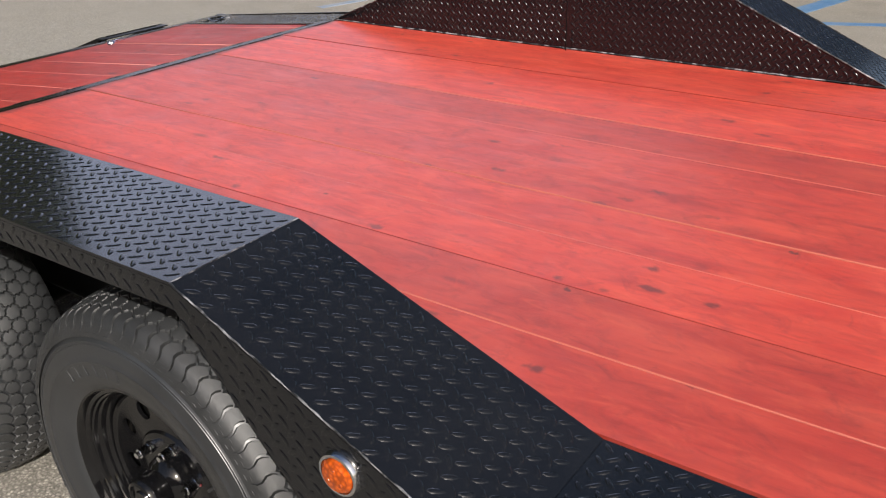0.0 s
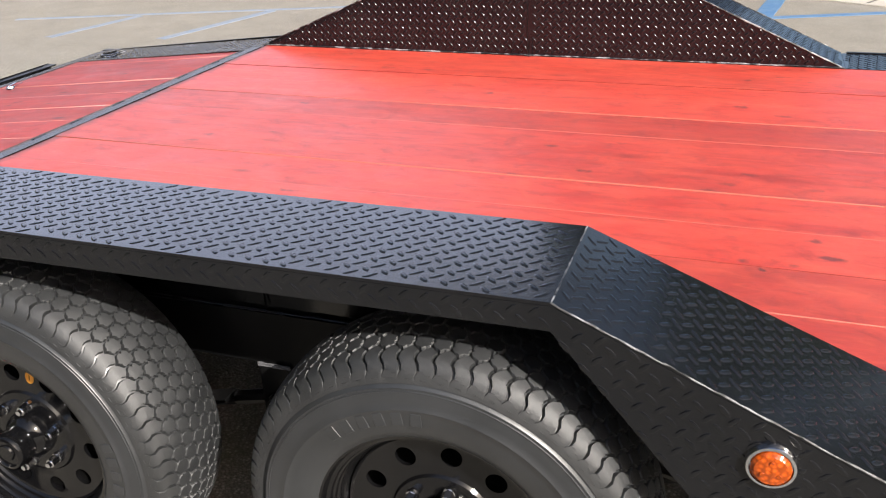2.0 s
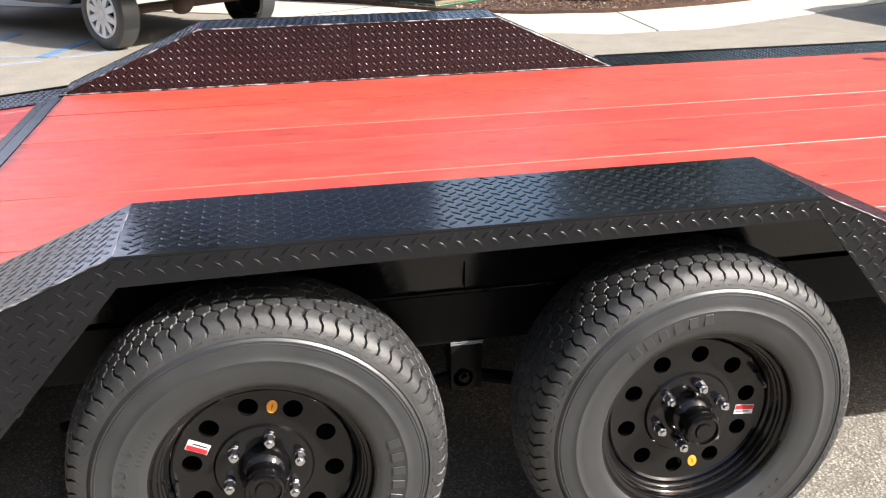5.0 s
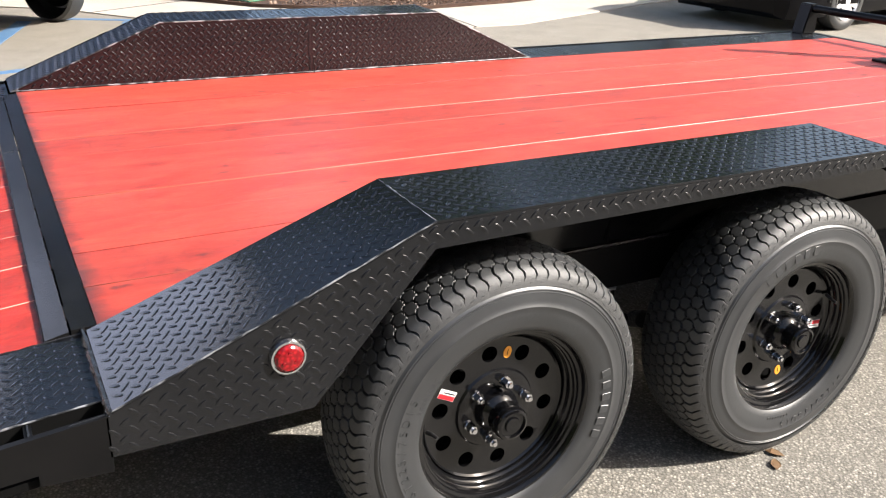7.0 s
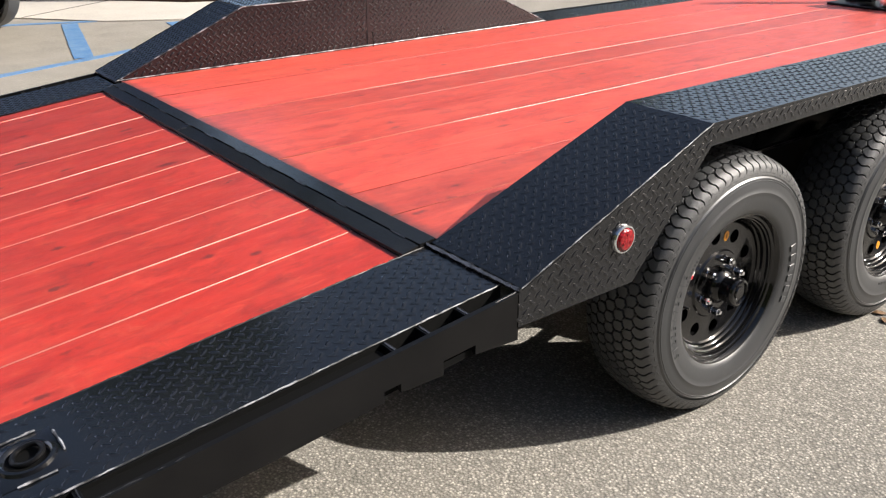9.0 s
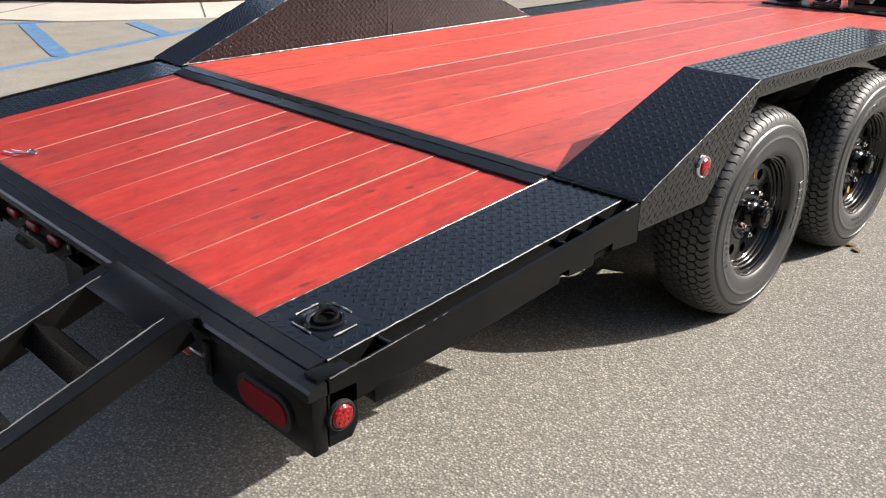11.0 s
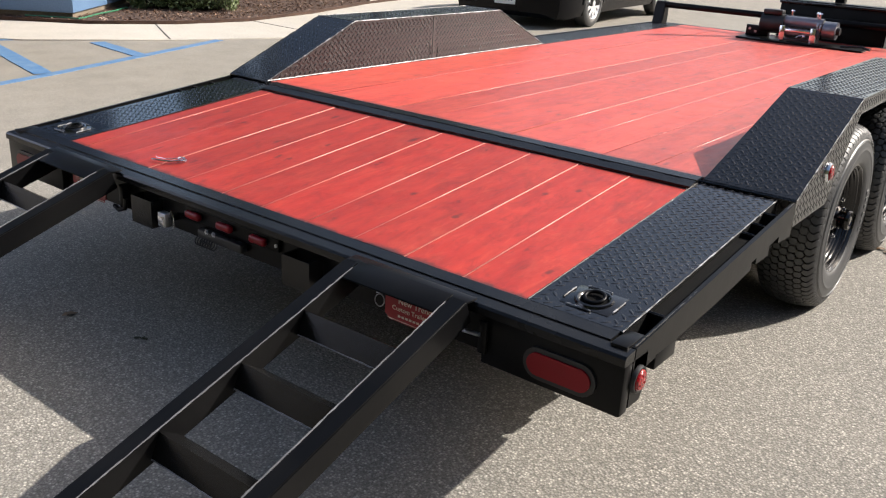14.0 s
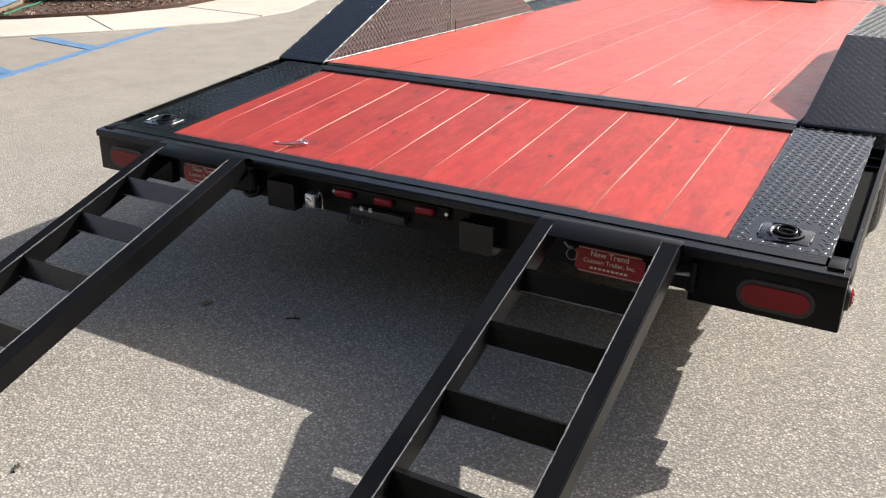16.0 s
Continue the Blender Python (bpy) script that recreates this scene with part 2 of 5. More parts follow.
def rubber(name, worn):
    m = mat(name, (0.025, 0.025, 0.027), 0.5)
    n = Nodes(m)
    a = n.noise(n.map((1, 1, 1)), 9.0, 5)
    b = n.noise(n.map((1, 1, 1)), 90.0, 4)
    n.put(n.b.inputs["Base Color"], n.mix(n.ramp(a, (0.35, 0.0), (0.75, 1.0)), (0.0165, 0.018, 0.0202) if not worn else (0.0125, 0.0133, 0.0145), (0.027, 0.0288, 0.0318) if not worn else (0.0265, 0.0277, 0.0293)))
    n.put(n.b.inputs["Specular IOR Level"], 0.95)
    n.put(n.b.inputs["Roughness"], n.math("ADD", n.math("MULTIPLY", a, 0.2), 0.33 if not worn else 0.42))
    if worn:
        n.bump(n.noise(n.map((1, 1, 1)), 420.0, 5, 0.7), 0.4, 0.0022)
    else:
        n.bump(b, 0.12, 0.002)
    return m


M_RUBBER = rubber("tyre rubber", False)
M_TREAD = rubber("rough tread rubber", True)


def asphalt():
    m = mat("worn asphalt", rough=0.85)
    n = Nodes(m)
    chips = n.add("ShaderNodeTexVoronoi", Vector=n.map((1, 1, 1)), Scale=130.0)
    fine = n.add("ShaderNodeTexVoronoi", Vector=n.map((1, 1, 1)), Scale=260.0)
    gap = n.ramp(chips.outputs["Distance"], (0.18, 1.0), (0.62, 0.12))
    sep = n.add("ShaderNodeSeparateColor", Color=chips.outputs["Color"])
    stone = n.ramp(sep.outputs[0], (0.0, (0.085, 0.078, 0.068)), (0.34, (0.205, 0.192, 0.169)), (0.75, (0.335, 0.313, 0.274)), (1.0, (0.62, 0.575, 0.50)))
    c = n.mix(1.0, stone, gap, "MULTIPLY")
    sep2 = n.add("ShaderNodeSeparateColor", Color=fine.outputs["Color"])
    c = n.mix(0.35, c, n.ramp(sep2.outputs[1], (0.0, (0.06, 0.058, 0.052)), (1.0, (0.34, 0.315, 0.27))))
    pos = n.add("ShaderNodeSeparateXYZ", Vector=n.co)
    big = n.noise(n.map((1, 1, 1)), 0.55, 5)
    mid = n.noise(n.map((1, 1, 1)), 3.5, 5)
    c = n.mix(n.ramp(mid, (0.35, 0.16), (0.6, 0.0)), c, (0.09, 0.085, 0.075))
    pale_f = n.ramp(n.math("ADD", n.math("MULTIPLY", n.math("SUBTRACT", 3.2, pos.outputs[0]), 0.4), n.math("MULTIPLY", n.math("SUBTRACT", big, 0.5), 1.2)), (0.0, 0.0), (1.0, 1.0))
    c = n.mix(n.math("MULTIPLY", pale_f, 0.22), c, n.mix(0.75, c, (0.55, 0.51, 0.44), "ADD"))
    # the parking bay is an older, paler, sandier surface than the lane
    bay = n.math("ADD", n.math("MULTIPLY", pos.outputs[0], -0.55), n.math("MULTIPLY", n.math("SUBTRACT", big, 0.5), 1.6))
    bay_f = n.ramp(n.math("MULTIPLY", n.math("SUBTRACT", bay, 0.8), 0.7), (0.0, 0.0), (1.0, 1.0))
    pale = n.mix(n.ramp(mid, (0.3, 0.0), (0.7, 1.0)), (0.185, 0.165, 0.135), (0.255, 0.228, 0.188))
    pale = n.mix(0.25, pale, c)
    c = n.mix(n.math("MULTIPLY", bay_f, 0.85), c, pale)
    n.put(n.b.inputs["Base Color"], c)
    n.bump(n.math("SUBTRACT", 1.0, chips.outputs["Distance"]), 0.55, 0.004)
    return m


M_ASPHALT = asphalt()
M_CONCRETE = speckle("pale concrete", (0.40, 0.365, 0.315), (0.49, 0.45, 0.39), 1.4, 0.85, 0.15)
M_MULCH = speckle("bark mulch", (0.035, 0.017, 0.011), (0.09, 0.048, 0.030), 14.0, 0.95, 1.0, 45.0)
M_LAWN = speckle("lawn grass", (0.06, 0.13, 0.015), (0.11, 0.18, 0.03), 3.0, 0.9, 0.8, 70.0)
M_BLUEPAINT = speckle("worn blue road paint", (0.045, 0.145, 0.31), (0.13, 0.215, 0.33), 8.0, 0.75, 0.2)
M_BLUEFADED = speckle("faded blue road paint", (0.17, 0.22, 0.30), (0.25, 0.27, 0.30), 8.0, 0.8, 0.2)
M_SHED = speckle("pale blue siding paint", (0.115, 0.20, 0.34), (0.135, 0.225, 0.37), 2.0, 0.55, 0.05)
# colours of the unseen hall, picked for what the plates reflect
M_STUCCO = speckle("pale blue reflection wall", (0.46, 0.55, 0.82), (0.52, 0.61, 0.87), 0.8, 0.9, 0.1)
M_WALL = speckle("tan reflection base", (0.16, 0.15, 0.14), (0.20, 0.19, 0.175), 0.8, 0.9, 0.1)
M_BROWNWALL = speckle("dark brown wall render", (0.075, 0.035, 0.030), (0.10, 0.05, 0.042), 0.8, 0.9, 0.1)
M_BASE = speckle("weathered timber skid", (0.13, 0.10, 0.07), (0.22, 0.18, 0.13), 5.0, 0.9, 0.4)
M_CARBLACK = mat("black car paint", (0.003, 0.003, 0.004), 0.08)
M_CARBLACK.node_tree.nodes["Principled BSDF"].inputs["Specular IOR Level"].default_value = 0.12
M_CARGREY = mat("dark car paint", (0.008, 0.009, 0.011), 0.18)
M_GREYPLASTIC = mat("grey moulded plastic", (0.22, 0.24, 0.25), 0.5)
M_GLASS = mat("dark car glass", (0.01, 0.012, 0.014), 0.05)
M_LAMP = mat("headlamp glass", (0.55, 0.56, 0.56), 0.08, 0.5, coat=0.5)
M_ALLOY = mat("silver alloy", (0.72, 0.72, 0.74), 0.38, 0.5)
M_BARK = speckle("tree bark", (0.10, 0.075, 0.055), (0.17, 0.13, 0.10), 8.0, 0.95, 0.8)


def leaf_mat(name, a, b):
    m = mat(name, a, 0.55)
    n = Nodes(m)
    r = n.add("ShaderNodeNewGeometry").outputs["Random Per Island"]
    n.put(n.b.inputs["Base Color"], n.mix(r, a, b))
    return m


M_LEAF = leaf_mat("hedge leaf", (0.018, 0.040, 0.008), (0.13, 0.165, 0.05))
M_TREELEAF = leaf_mat("tree leaf", (0.03, 0.07, 0.015), (0.08, 0.13, 0.03))
M_DRYLEAF = leaf_mat("dry leaf", (0.10, 0.06, 0.03), (0.17, 0.10, 0.05))


M_TWIG = speckle("shaded twigs", (0.03, 0.035, 0.018), (0.05, 0.045, 0.025), 12.0)
M_CHIP = leaf_mat("bark chip", (0.05, 0.024, 0.014), (0.24, 0.14, 0.085))
M_JOINT = speckle("dark joint filler", (0.05, 0.045, 0.04), (0.09, 0.08, 0.07), 20.0)


# ---- building blocks ----
def quad_box(bm, lo, hi, m=None):
    v = [bm.verts.new(Vector((x, y, z)) if m is None else m @ Vector((x, y, z)))
         for x in (lo[0], hi[0]) for y in (lo[1], hi[1]) for z in (lo[2], hi[2])]
    for f in ((0, 1, 3, 2), (4, 6, 7, 5), (0, 4, 5, 1), (2, 3, 7, 6), (0, 2, 6, 4), (1, 5, 7, 3)):
        bm.faces.new([v[i] for i in f])
    return v


def rbox(lo, hi, r=0.004, seg=2, m=None):
    bm = bmesh.new()
    quad_box(bm, lo, hi)
    if r:
        bmesh.ops.bevel(bm, geom=bm.edges[:], offset=r, segments=seg, affect="EDGES", profile=0.5)
    if m is not None:
        bm.transform(m)
    return bm


def prism(bm, pts, axis, a, b):
    """A closed outline, in the two axes other than the one named, drawn out from a to b."""
    def at(p, q):
        return {"x": (q, p[0], p[1]), "y": (p[0], q, p[1]), "z": (p[0], p[1], q)}[axis]
    lo = [bm.verts.new(at(p, a)) for p in pts]
    hi = [bm.verts.new(at(p, b)) for p in pts]
    n = len(pts)
    bm.faces.new(lo[::-1])
    bm.faces.new(hi)
    for i in range(n):
        bm.faces.new((lo[i], lo[(i + 1) % n], hi[(i + 1) % n], hi[i]))
    return lo + hi


def cyl(bm, a, b, r0, r1=None, seg=16, caps=True):
    a, b = Vector(a), Vector(b)
    r1 = r0 if r1 is None else r1
    d = (b - a).normalized()
    u = d.orthogonal().normalized()
    w = d.cross(u)
    ring = [[bm.verts.new(p + (u * math.cos(k * 2 * math.pi / seg) + w * math.sin(k * 2 * math.pi / seg)) * r) for k in range(seg)] for p, r in ((a, r0), (b, r1))]
    for k in range(seg):
        bm.faces.new((ring[0][k], ring[0][(k + 1) % seg], ring[1][(k + 1) % seg], ring[1][k]))
    if caps:
        bm.faces.new(ring[0][::-1])
        bm.faces.new(ring[1])


def lathe(bm, prof, seg=64, axis="x", arc=None):
    """Profile points (radius, place along the axis) turned round that axis."""
    rings = []
    for r, s in prof:
        row = []
        for k in range(seg):
            c, d = r * math.cos(2 * math.pi * k / seg), r * math.sin(2 * math.pi * k / seg)
            row.append(bm.verts.new((s, c, d) if axis == "x" else (c, d, s) if axis == "z" else (d, s, c)))
        rings.append(row)
    for p, q in zip(rings, rings[1:]):
        for k in range(seg):
            bm.faces.new((p[k], p[(k + 1) % seg], q[(k + 1) % seg], q[k]))
    return rings


def torus(bm, c, axis_m, R, r, seg=24, sides=8, a0=0.0, a1=2 * math.pi):
    closed = abs(a1 - a0 - 2 * math.pi) < 1e-6
    rows = []
    n = seg if closed else seg + 1
    for i in range(n):
        t = a0 + (a1 - a0) * i / seg
        row = []
        for j in range(sides):
            p = 2 * math.pi * j / sides
            q = Vector(((R + r * math.cos(p)) * math.cos(t), (R + r * math.cos(p)) * math.sin(t), r * math.sin(p)))
            row.append(bm.verts.new(Vector(c) + axis_m @ q))
        rows.append(row)
    for i in range(n if closed else n - 1):
        a, b = rows[i], rows[(i + 1) % n]
        for j in range(sides):
            bm.faces.new((a[j], a[(j + 1) % sides], b[(j + 1) % sides], b[j]))


def rod(bm, pts, r, sides=6, jitter=0.0, rng=None):
    """A round bar along a line of points, with an uneven thickness where jitter is given."""
    pts = [Vector(p) for p in pts]
    rows = []
    for i, p in enumerate(pts):
        d = (pts[min(i + 1, len(pts) - 1)] - pts[max(i - 1, 0)]).normalized()
        u = d.cross(Vector((0, 0, 1)))
        u = u.normalized() if u.length > 1e-3 else Vector((1, 0, 0))
        w = d.cross(u)
        k = r * (1 + (rng.uniform(-jitter, jitter) if rng else 0))
        rows.append([bm.verts.new(p + (u * math.cos(2 * math.pi * j / sides) + w * math.sin(2 * math.pi * j / sides)) * k) for j in range(sides)])
    for a, b in zip(rows, rows[1:]):
        for j in range(sides):
            bm.faces.new((a[j], a[(j + 1) % sides], b[(j + 1) % sides], b[j]))
    bm.faces.new(rows[0][::-1])
    bm.faces.new(rows[-1])


def finish(bm, name, smooth=None):
    bmesh.ops.recalc_face_normals(bm, faces=bm.faces[:])
    me = bpy.data.meshes.new(name)
    bm.to_mesh(me)
    bm.free()
    if smooth is not None:
        me.shade_smooth()
        me.set_sharp_from_angle(angle=radians(smooth))
    return me


def thing(name, place=(0, 0, 0), turn=0.0, label="", category="", group="", kind=""):
    ob = new(name)
    ob.empty_display_size = 0.2
    ob.matrix_basis = pose(*place, 0, 0, turn)
    return tagged(ob, label, category, group, kind)


def part(name, bm, material, parent=None, label="", smooth=35, at=(0, 0, 0)):
    ob = new(name, finish(bm, name, smooth))
    for m in material if isinstance(material, (list, tuple)) else (material,):
        ob.data.materials.append(m)
    ob.parent = parent
    ob.location = at
    return tagged(ob, label)


def setting(name, bm, material, label, category, smooth=35):
    return tagged(part(name, bm, material, smooth=smooth), label, category, kind="structure")


def inside(p, poly):
    hit = False
    for (x0, y0), (x1, y1) in zip(poly, poly[1:] + poly[:1]):
        if (y0 > p[1]) != (y1 > p[1]) and p[0] < (x1 - x0) * (p[1] - y0) / (y1 - y0) + x0:
            hit = not hit
    return hit


LUG = 0.0306


def tread(verts, faces, o, u, v, poly, skip=None, tall=1.0, shear=0.1):
    """Raised lugs of a tread plate in the plane o + a u + b v, inside an outline of (a, b)."""
    o, u, v = Vector(o), Vector(u).normalized(), Vector(v).normalized()
    n = u.cross(v)
    a0, a1 = min(p[0] for p in poly), max(p[0] for p in poly)
    b0, b1 = min(p[1] for p in poly), max(p[1] for p in poly)
    shape = ((-1, 0), (-0.80, 0.62), (-0.25, 0.92), (0.55, 0.85), (1, 0), (0.80, -0.62), (0.25, -0.92), (-0.55, -0.85))
    for j in range(math.floor(b0 / LUG) - 1, math.ceil(b1 / LUG) + 1):
        for i in range(math.floor(a0 / LUG - shear * j) - 1, math.ceil(a1 / LUG - shear * j) + 2):
            for half in (0, 0.5):
                a, b = (i + half + shear * j) * LUG, (j + half) * LUG
                ang = math.pi / 4 if half else -math.pi / 4
                ca, sa = math.cos(ang), math.sin(ang)
                reach = 0.009
                if not all(inside((a + ca * reach * s, b + sa * reach * s), poly) for s in (-1, 1)):
                    continue
                if skip and skip(a, b):
                    continue
                base = len(verts)
                for h, kx, ky in ((0, 0.0124, 0.0046), (0.0012, 0.0108, 0.0031), (0.0015, 0.0098, 0.0021)):
                    for sx, sy in shape:
                        x, y = sx * kx, sy * ky
                        verts.append(o + u * (a + ca * x - sa * y) + v * (b + sa * x + ca * y) + n * (h * tall))
                for lev in (0, 8):
                    for k in range(8):
                        faces.append((base + lev + k, base + lev + (k + 1) % 8, base + lev + 8 + (k + 1) % 8, base + lev + 8 + k))
                faces.append(tuple(range(base + 16, base + 24)))


def tread_part(verts, faces, parent, at):
    me = bpy.data.meshes.new("tread_pattern")
    me.from_pydata([tuple(p) for p in verts], [], faces)
    me.update()
    me.shade_smooth()
    me.set_sharp_from_angle(angle=radians(50))
    ob = new("tread_pattern", me)
    me.materials.append(M_LUG)
    ob.parent = parent
    ob.location = at
    return tagged(ob, kind="stuff")


def weld(parent, at, lines, r=0.0035, seed=1, material=None):
    rng = random.Random(seed)
    for pts in lines:
        bm = bmesh.new()
        pts = [Vector(p) for p in pts]
        path = []
        for p, q in zip(pts, pts[1:]):
            k = max(2, int((q - p).length / 0.012))
            path += [p.lerp(q, i / k) + Vector((rng.uniform(-1, 1), rng.uniform(-1, 1), rng.uniform(-1, 1))) * 0.0006 for i in range(k)]
        path.append(pts[-1])
        rod(bm, path, r, 5, 0.35, rng)
        part("weld_bead", bm, material or M_WELD, parent, at=at, smooth=50)


# ---- ground and setting ----
bm = bmesh.new()
g = [bm.verts.new(p) for p in ((-400, -400, 0), (400, -400, 0), (400, 400, 0), (-400, 400, 0))]
bm.faces.new(g)
setting("ground", bm, M_ASPHALT, "worn grey asphalt with pale chippings, sandy parking bays", "ground")

FRONT = [(-9.6, -1.2), (-7.6, 2.35), (-6.5, 3.2), (-5.75, 4.5), (-5.35, 5.6), (-5.42, 6.7), (-6.0, 8.1), (-6.6, 9.5), (-7.3, 12.0), (-8.5, 30.0)]
BACK = [(-10.9, -0.7), (-8.3, 3.45), (-7.25, 4.35), (-6.8, 5.2), (-6.65, 6.1), (-6.95, 7.5), (-7.6, 9.3), (-8.2, 12.0), (-9.6, 30.0)]


def slab(name, outline, z, material, label, category, r=0.02):
    b = bmesh.new()
    prism(b, outline, "z", -0.15, z)
    top = [e for e in b.edges if all(abs(v.co.z - z) < 1e-5 for v in e.verts)]
    if r:
        bmesh.ops.bevel(b, geom=top, offset=r, segments=3, affect="EDGES")
    return setting(name, b, material, label, category)


slab("pavement", FRONT + BACK[::-1], 0.012, M_CONCRETE, "pale concrete footway flush with the bays", "pavement", 0.006)
slab("ground_bed", BACK + [(-22, 30), (-22, -0.7)], 0.05, M_MULCH, "brown bark mulch planting bed behind the footway", "mulch bed", 0)
slab("ground_lawn", [(-8.75, 11.4), (-9.7, 29.0), (-30, 29), (-30, 11.4)], 0.09, M_LAWN, "short green lawn beyond the hedges", "lawn", 0.03)
slab("pavement_path", [(-7.62, 9.35), (-8.1, 11.3), (-14, 11.3), (-14, 10.4), (-9.0, 10.3)], 0.075, M_CONCRETE, "pale concrete path between hedges and lawn", "path", 0.01)


def stripe(a, b, w=0.1, lift=0.0015, material=None):
    a, b = Vector((*a, 0)), Vector((*b, 0))
    n = (b - a).cross(Vector((0, 0, 1))).normalized() * w / 2
    bm = bmesh.new()
    k = max(2, int((b - a).length / 0.12))
    rng = random.Random(int(a.x * 100) + int(b.y * 10))
    rows = []
    for i in range(k + 1):
        p = a.lerp(b, i / k)
        rows.append([bm.verts.new(p + n * (s * rng.uniform(0.94, 1.04)) + Vector((0, 0, z))) for s, z in ((-1, -0.01), (-1, lift), (1, lift), (1, -0.01))])
    for p, q in zip(rows, rows[1:]):
        for j in range(3):
            bm.faces.new((p[j], p[j + 1], q[j + 1], q[j]))
    ob = part("painted_line", bm, material or M_BLUEPAINT, smooth=None)
    return tagged(ob, "worn blue painted line on the parking bay asphalt", "road marking", "blue bay markings")


for a, b, w in (((-4.3, 1.2), (-4.72, 2.5), 0.09), ((-4.72, 2.5), (-5.6, 4.85), 0.09), ((-5.11, 3.6), (-6.05, 3.72), 0.15), ((-4.76, 2.47), (-6.6, 2.89), 0.15), ((-6.95, 2.3), (-6.6, 3.16), 0.09), ((-4.4, 1.27), (-6.85, 1.95), 0.13), ((-5.46, 0.6), (-5.66, 1.05), 0.08), ((-5.5, 0.46), (-6.5, 0.74), 0.1),
                ((-4.15, -2.9), (-4.6, -1.66), 0.07), ((-4.6, -1.66), (-5.35, 0.5), 0.07), ((-3.6, -0.93), (-4.9, -0.63), 0.09), ((-3.5, -1.96), (-4.48, -1.78), 0.08),
                ((-6.3, -3.7), (-5.55, 0.6), 0.08), ((-6.2, -2.22), (-7.3, -1.96), 0.08), ((-5.96, -1.3), (-7.25, -0.98), 0.08), ((-5.76, -0.36), (-6.95, -0.06), 0.1), ((-7.5, -3.1), (-7.1, -0.1), 0.08)):
    stripe(a, b, w, 0.0015 + w * 0.03, M_BLUEPAINT if a[1] > 1.0 or w > 0.095 else M_BLUEFADED)


# bark chips scattered over the bed, paler than the mulch
rng = random.Random(31)
verts, faces = [], []
for _ in range(9000):
    y = rng.uniform(-0.5, 13.0)
    k = next(i for i in range(len(BACK) - 1) if BACK[i + 1][1] > y)
    (ax, ay), (bx, by) = BACK[k], BACK[k + 1]
    edge = ax + (bx - ax) * (y - ay) / (by - ay)
    p = Vector((edge - 0.02 - abs(rng.gauss(0, 1.1)), y + rng.uniform(-0.1, 0.1), 0.053))
    u = Vector((rng.gauss(0, 1), rng.gauss(0, 1), rng.gauss(0, 0.35))).normalized()
    v = u.cross(Vector((rng.gauss(0, 0.4), rng.gauss(0, 0.4), 1))).normalized()
    a, b = rng.uniform(0.012, 0.035), rng.uniform(0.004, 0.011)
    i = len(verts)
    verts += [p - u * a, p - v * b + Vector((0, 0, 0.006)), p + u * a + Vector((0, 0, 0.004)), p + v * b + Vector((0, 0, 0.009))]
    faces.append((i, i + 1, i + 2, i + 3))
me = bpy.data.meshes.new("bark_chips")
me.from_pydata([tuple(v) for v in verts], [], faces)
me.materials.append(M_CHIP)
tagged(new("bark_chips", me), "loose brown bark chips on the planting bed", "bark chips", kind="stuff")
for a, b in (((-5.85, 4.42), (-6.95, 5.0)), ((-7.25, 2.62), (-8.05, 3.85)), ((-5.37, 6.1), (-6.66, 6.2))):
    bm = bmesh.new()
    a, b = Vector((*a, 0)), Vector((*b, 0))
    n = (b - a).cross(Vector((0, 0, 1))).normalized() * 0.007
    prism(bm, [tuple((a - n).xy), tuple((b - n).xy), tuple((b + n).xy), tuple((a + n).xy)], "z", 0.005, 0.0155)
    setting("trim", bm, M_JOINT, "dark filled joint across the concrete footway", "joint", None)

# ---- trailer ----
OFF = Vector((0, 2.745, 0))
HOME = tuple(-OFF)
trailer = thing("car_trailer", tuple(OFF), label="black tandem-axle flatbed car trailer with red stained timber deck", category="trailer")


def tpart(name, bm, material, label="", smooth=35):
    return part(name, bm, material, trailer, label, smooth, HOME)


DECK = 0.593
XIN, XOUT = 1.05, 1.305
PROF = [(1.555, DECK), (2.122, 0.828), (3.362, 0.828), (3.885, DECK)]
SKIRT = [(1.545, 0.508), (1.888, 0.508), (2.122, 0.775), (3.362, 0.785), (3.587, 0.524), (3.90, 0.515)]


def dove(y):
    """Height of the sloping tail's top at y."""
    return 0.486 + (y - 0.557) * 0.0936


LOW = {1: 1.012, -1: 1.050}


def inner_x(z, s):
    """The fender's inner side leans a little: narrower at the deck than at its top."""
    return LOW[s] + (XIN - LOW[s]) * (z - DECK) / (0.828 - DECK)


def sheet(bm, front, back):
    """A plate between two like outlines."""
    lo, hi = [bm.verts.new(p) for p in front], [bm.verts.new(p) for p in back]
    n = len(lo)
    bm.faces.new(lo[::-1])
    bm.faces.new(hi)
    for i in range(n):
        bm.faces.new((lo[i], lo[(i + 1) % n], hi[(i + 1) % n], hi[i]))


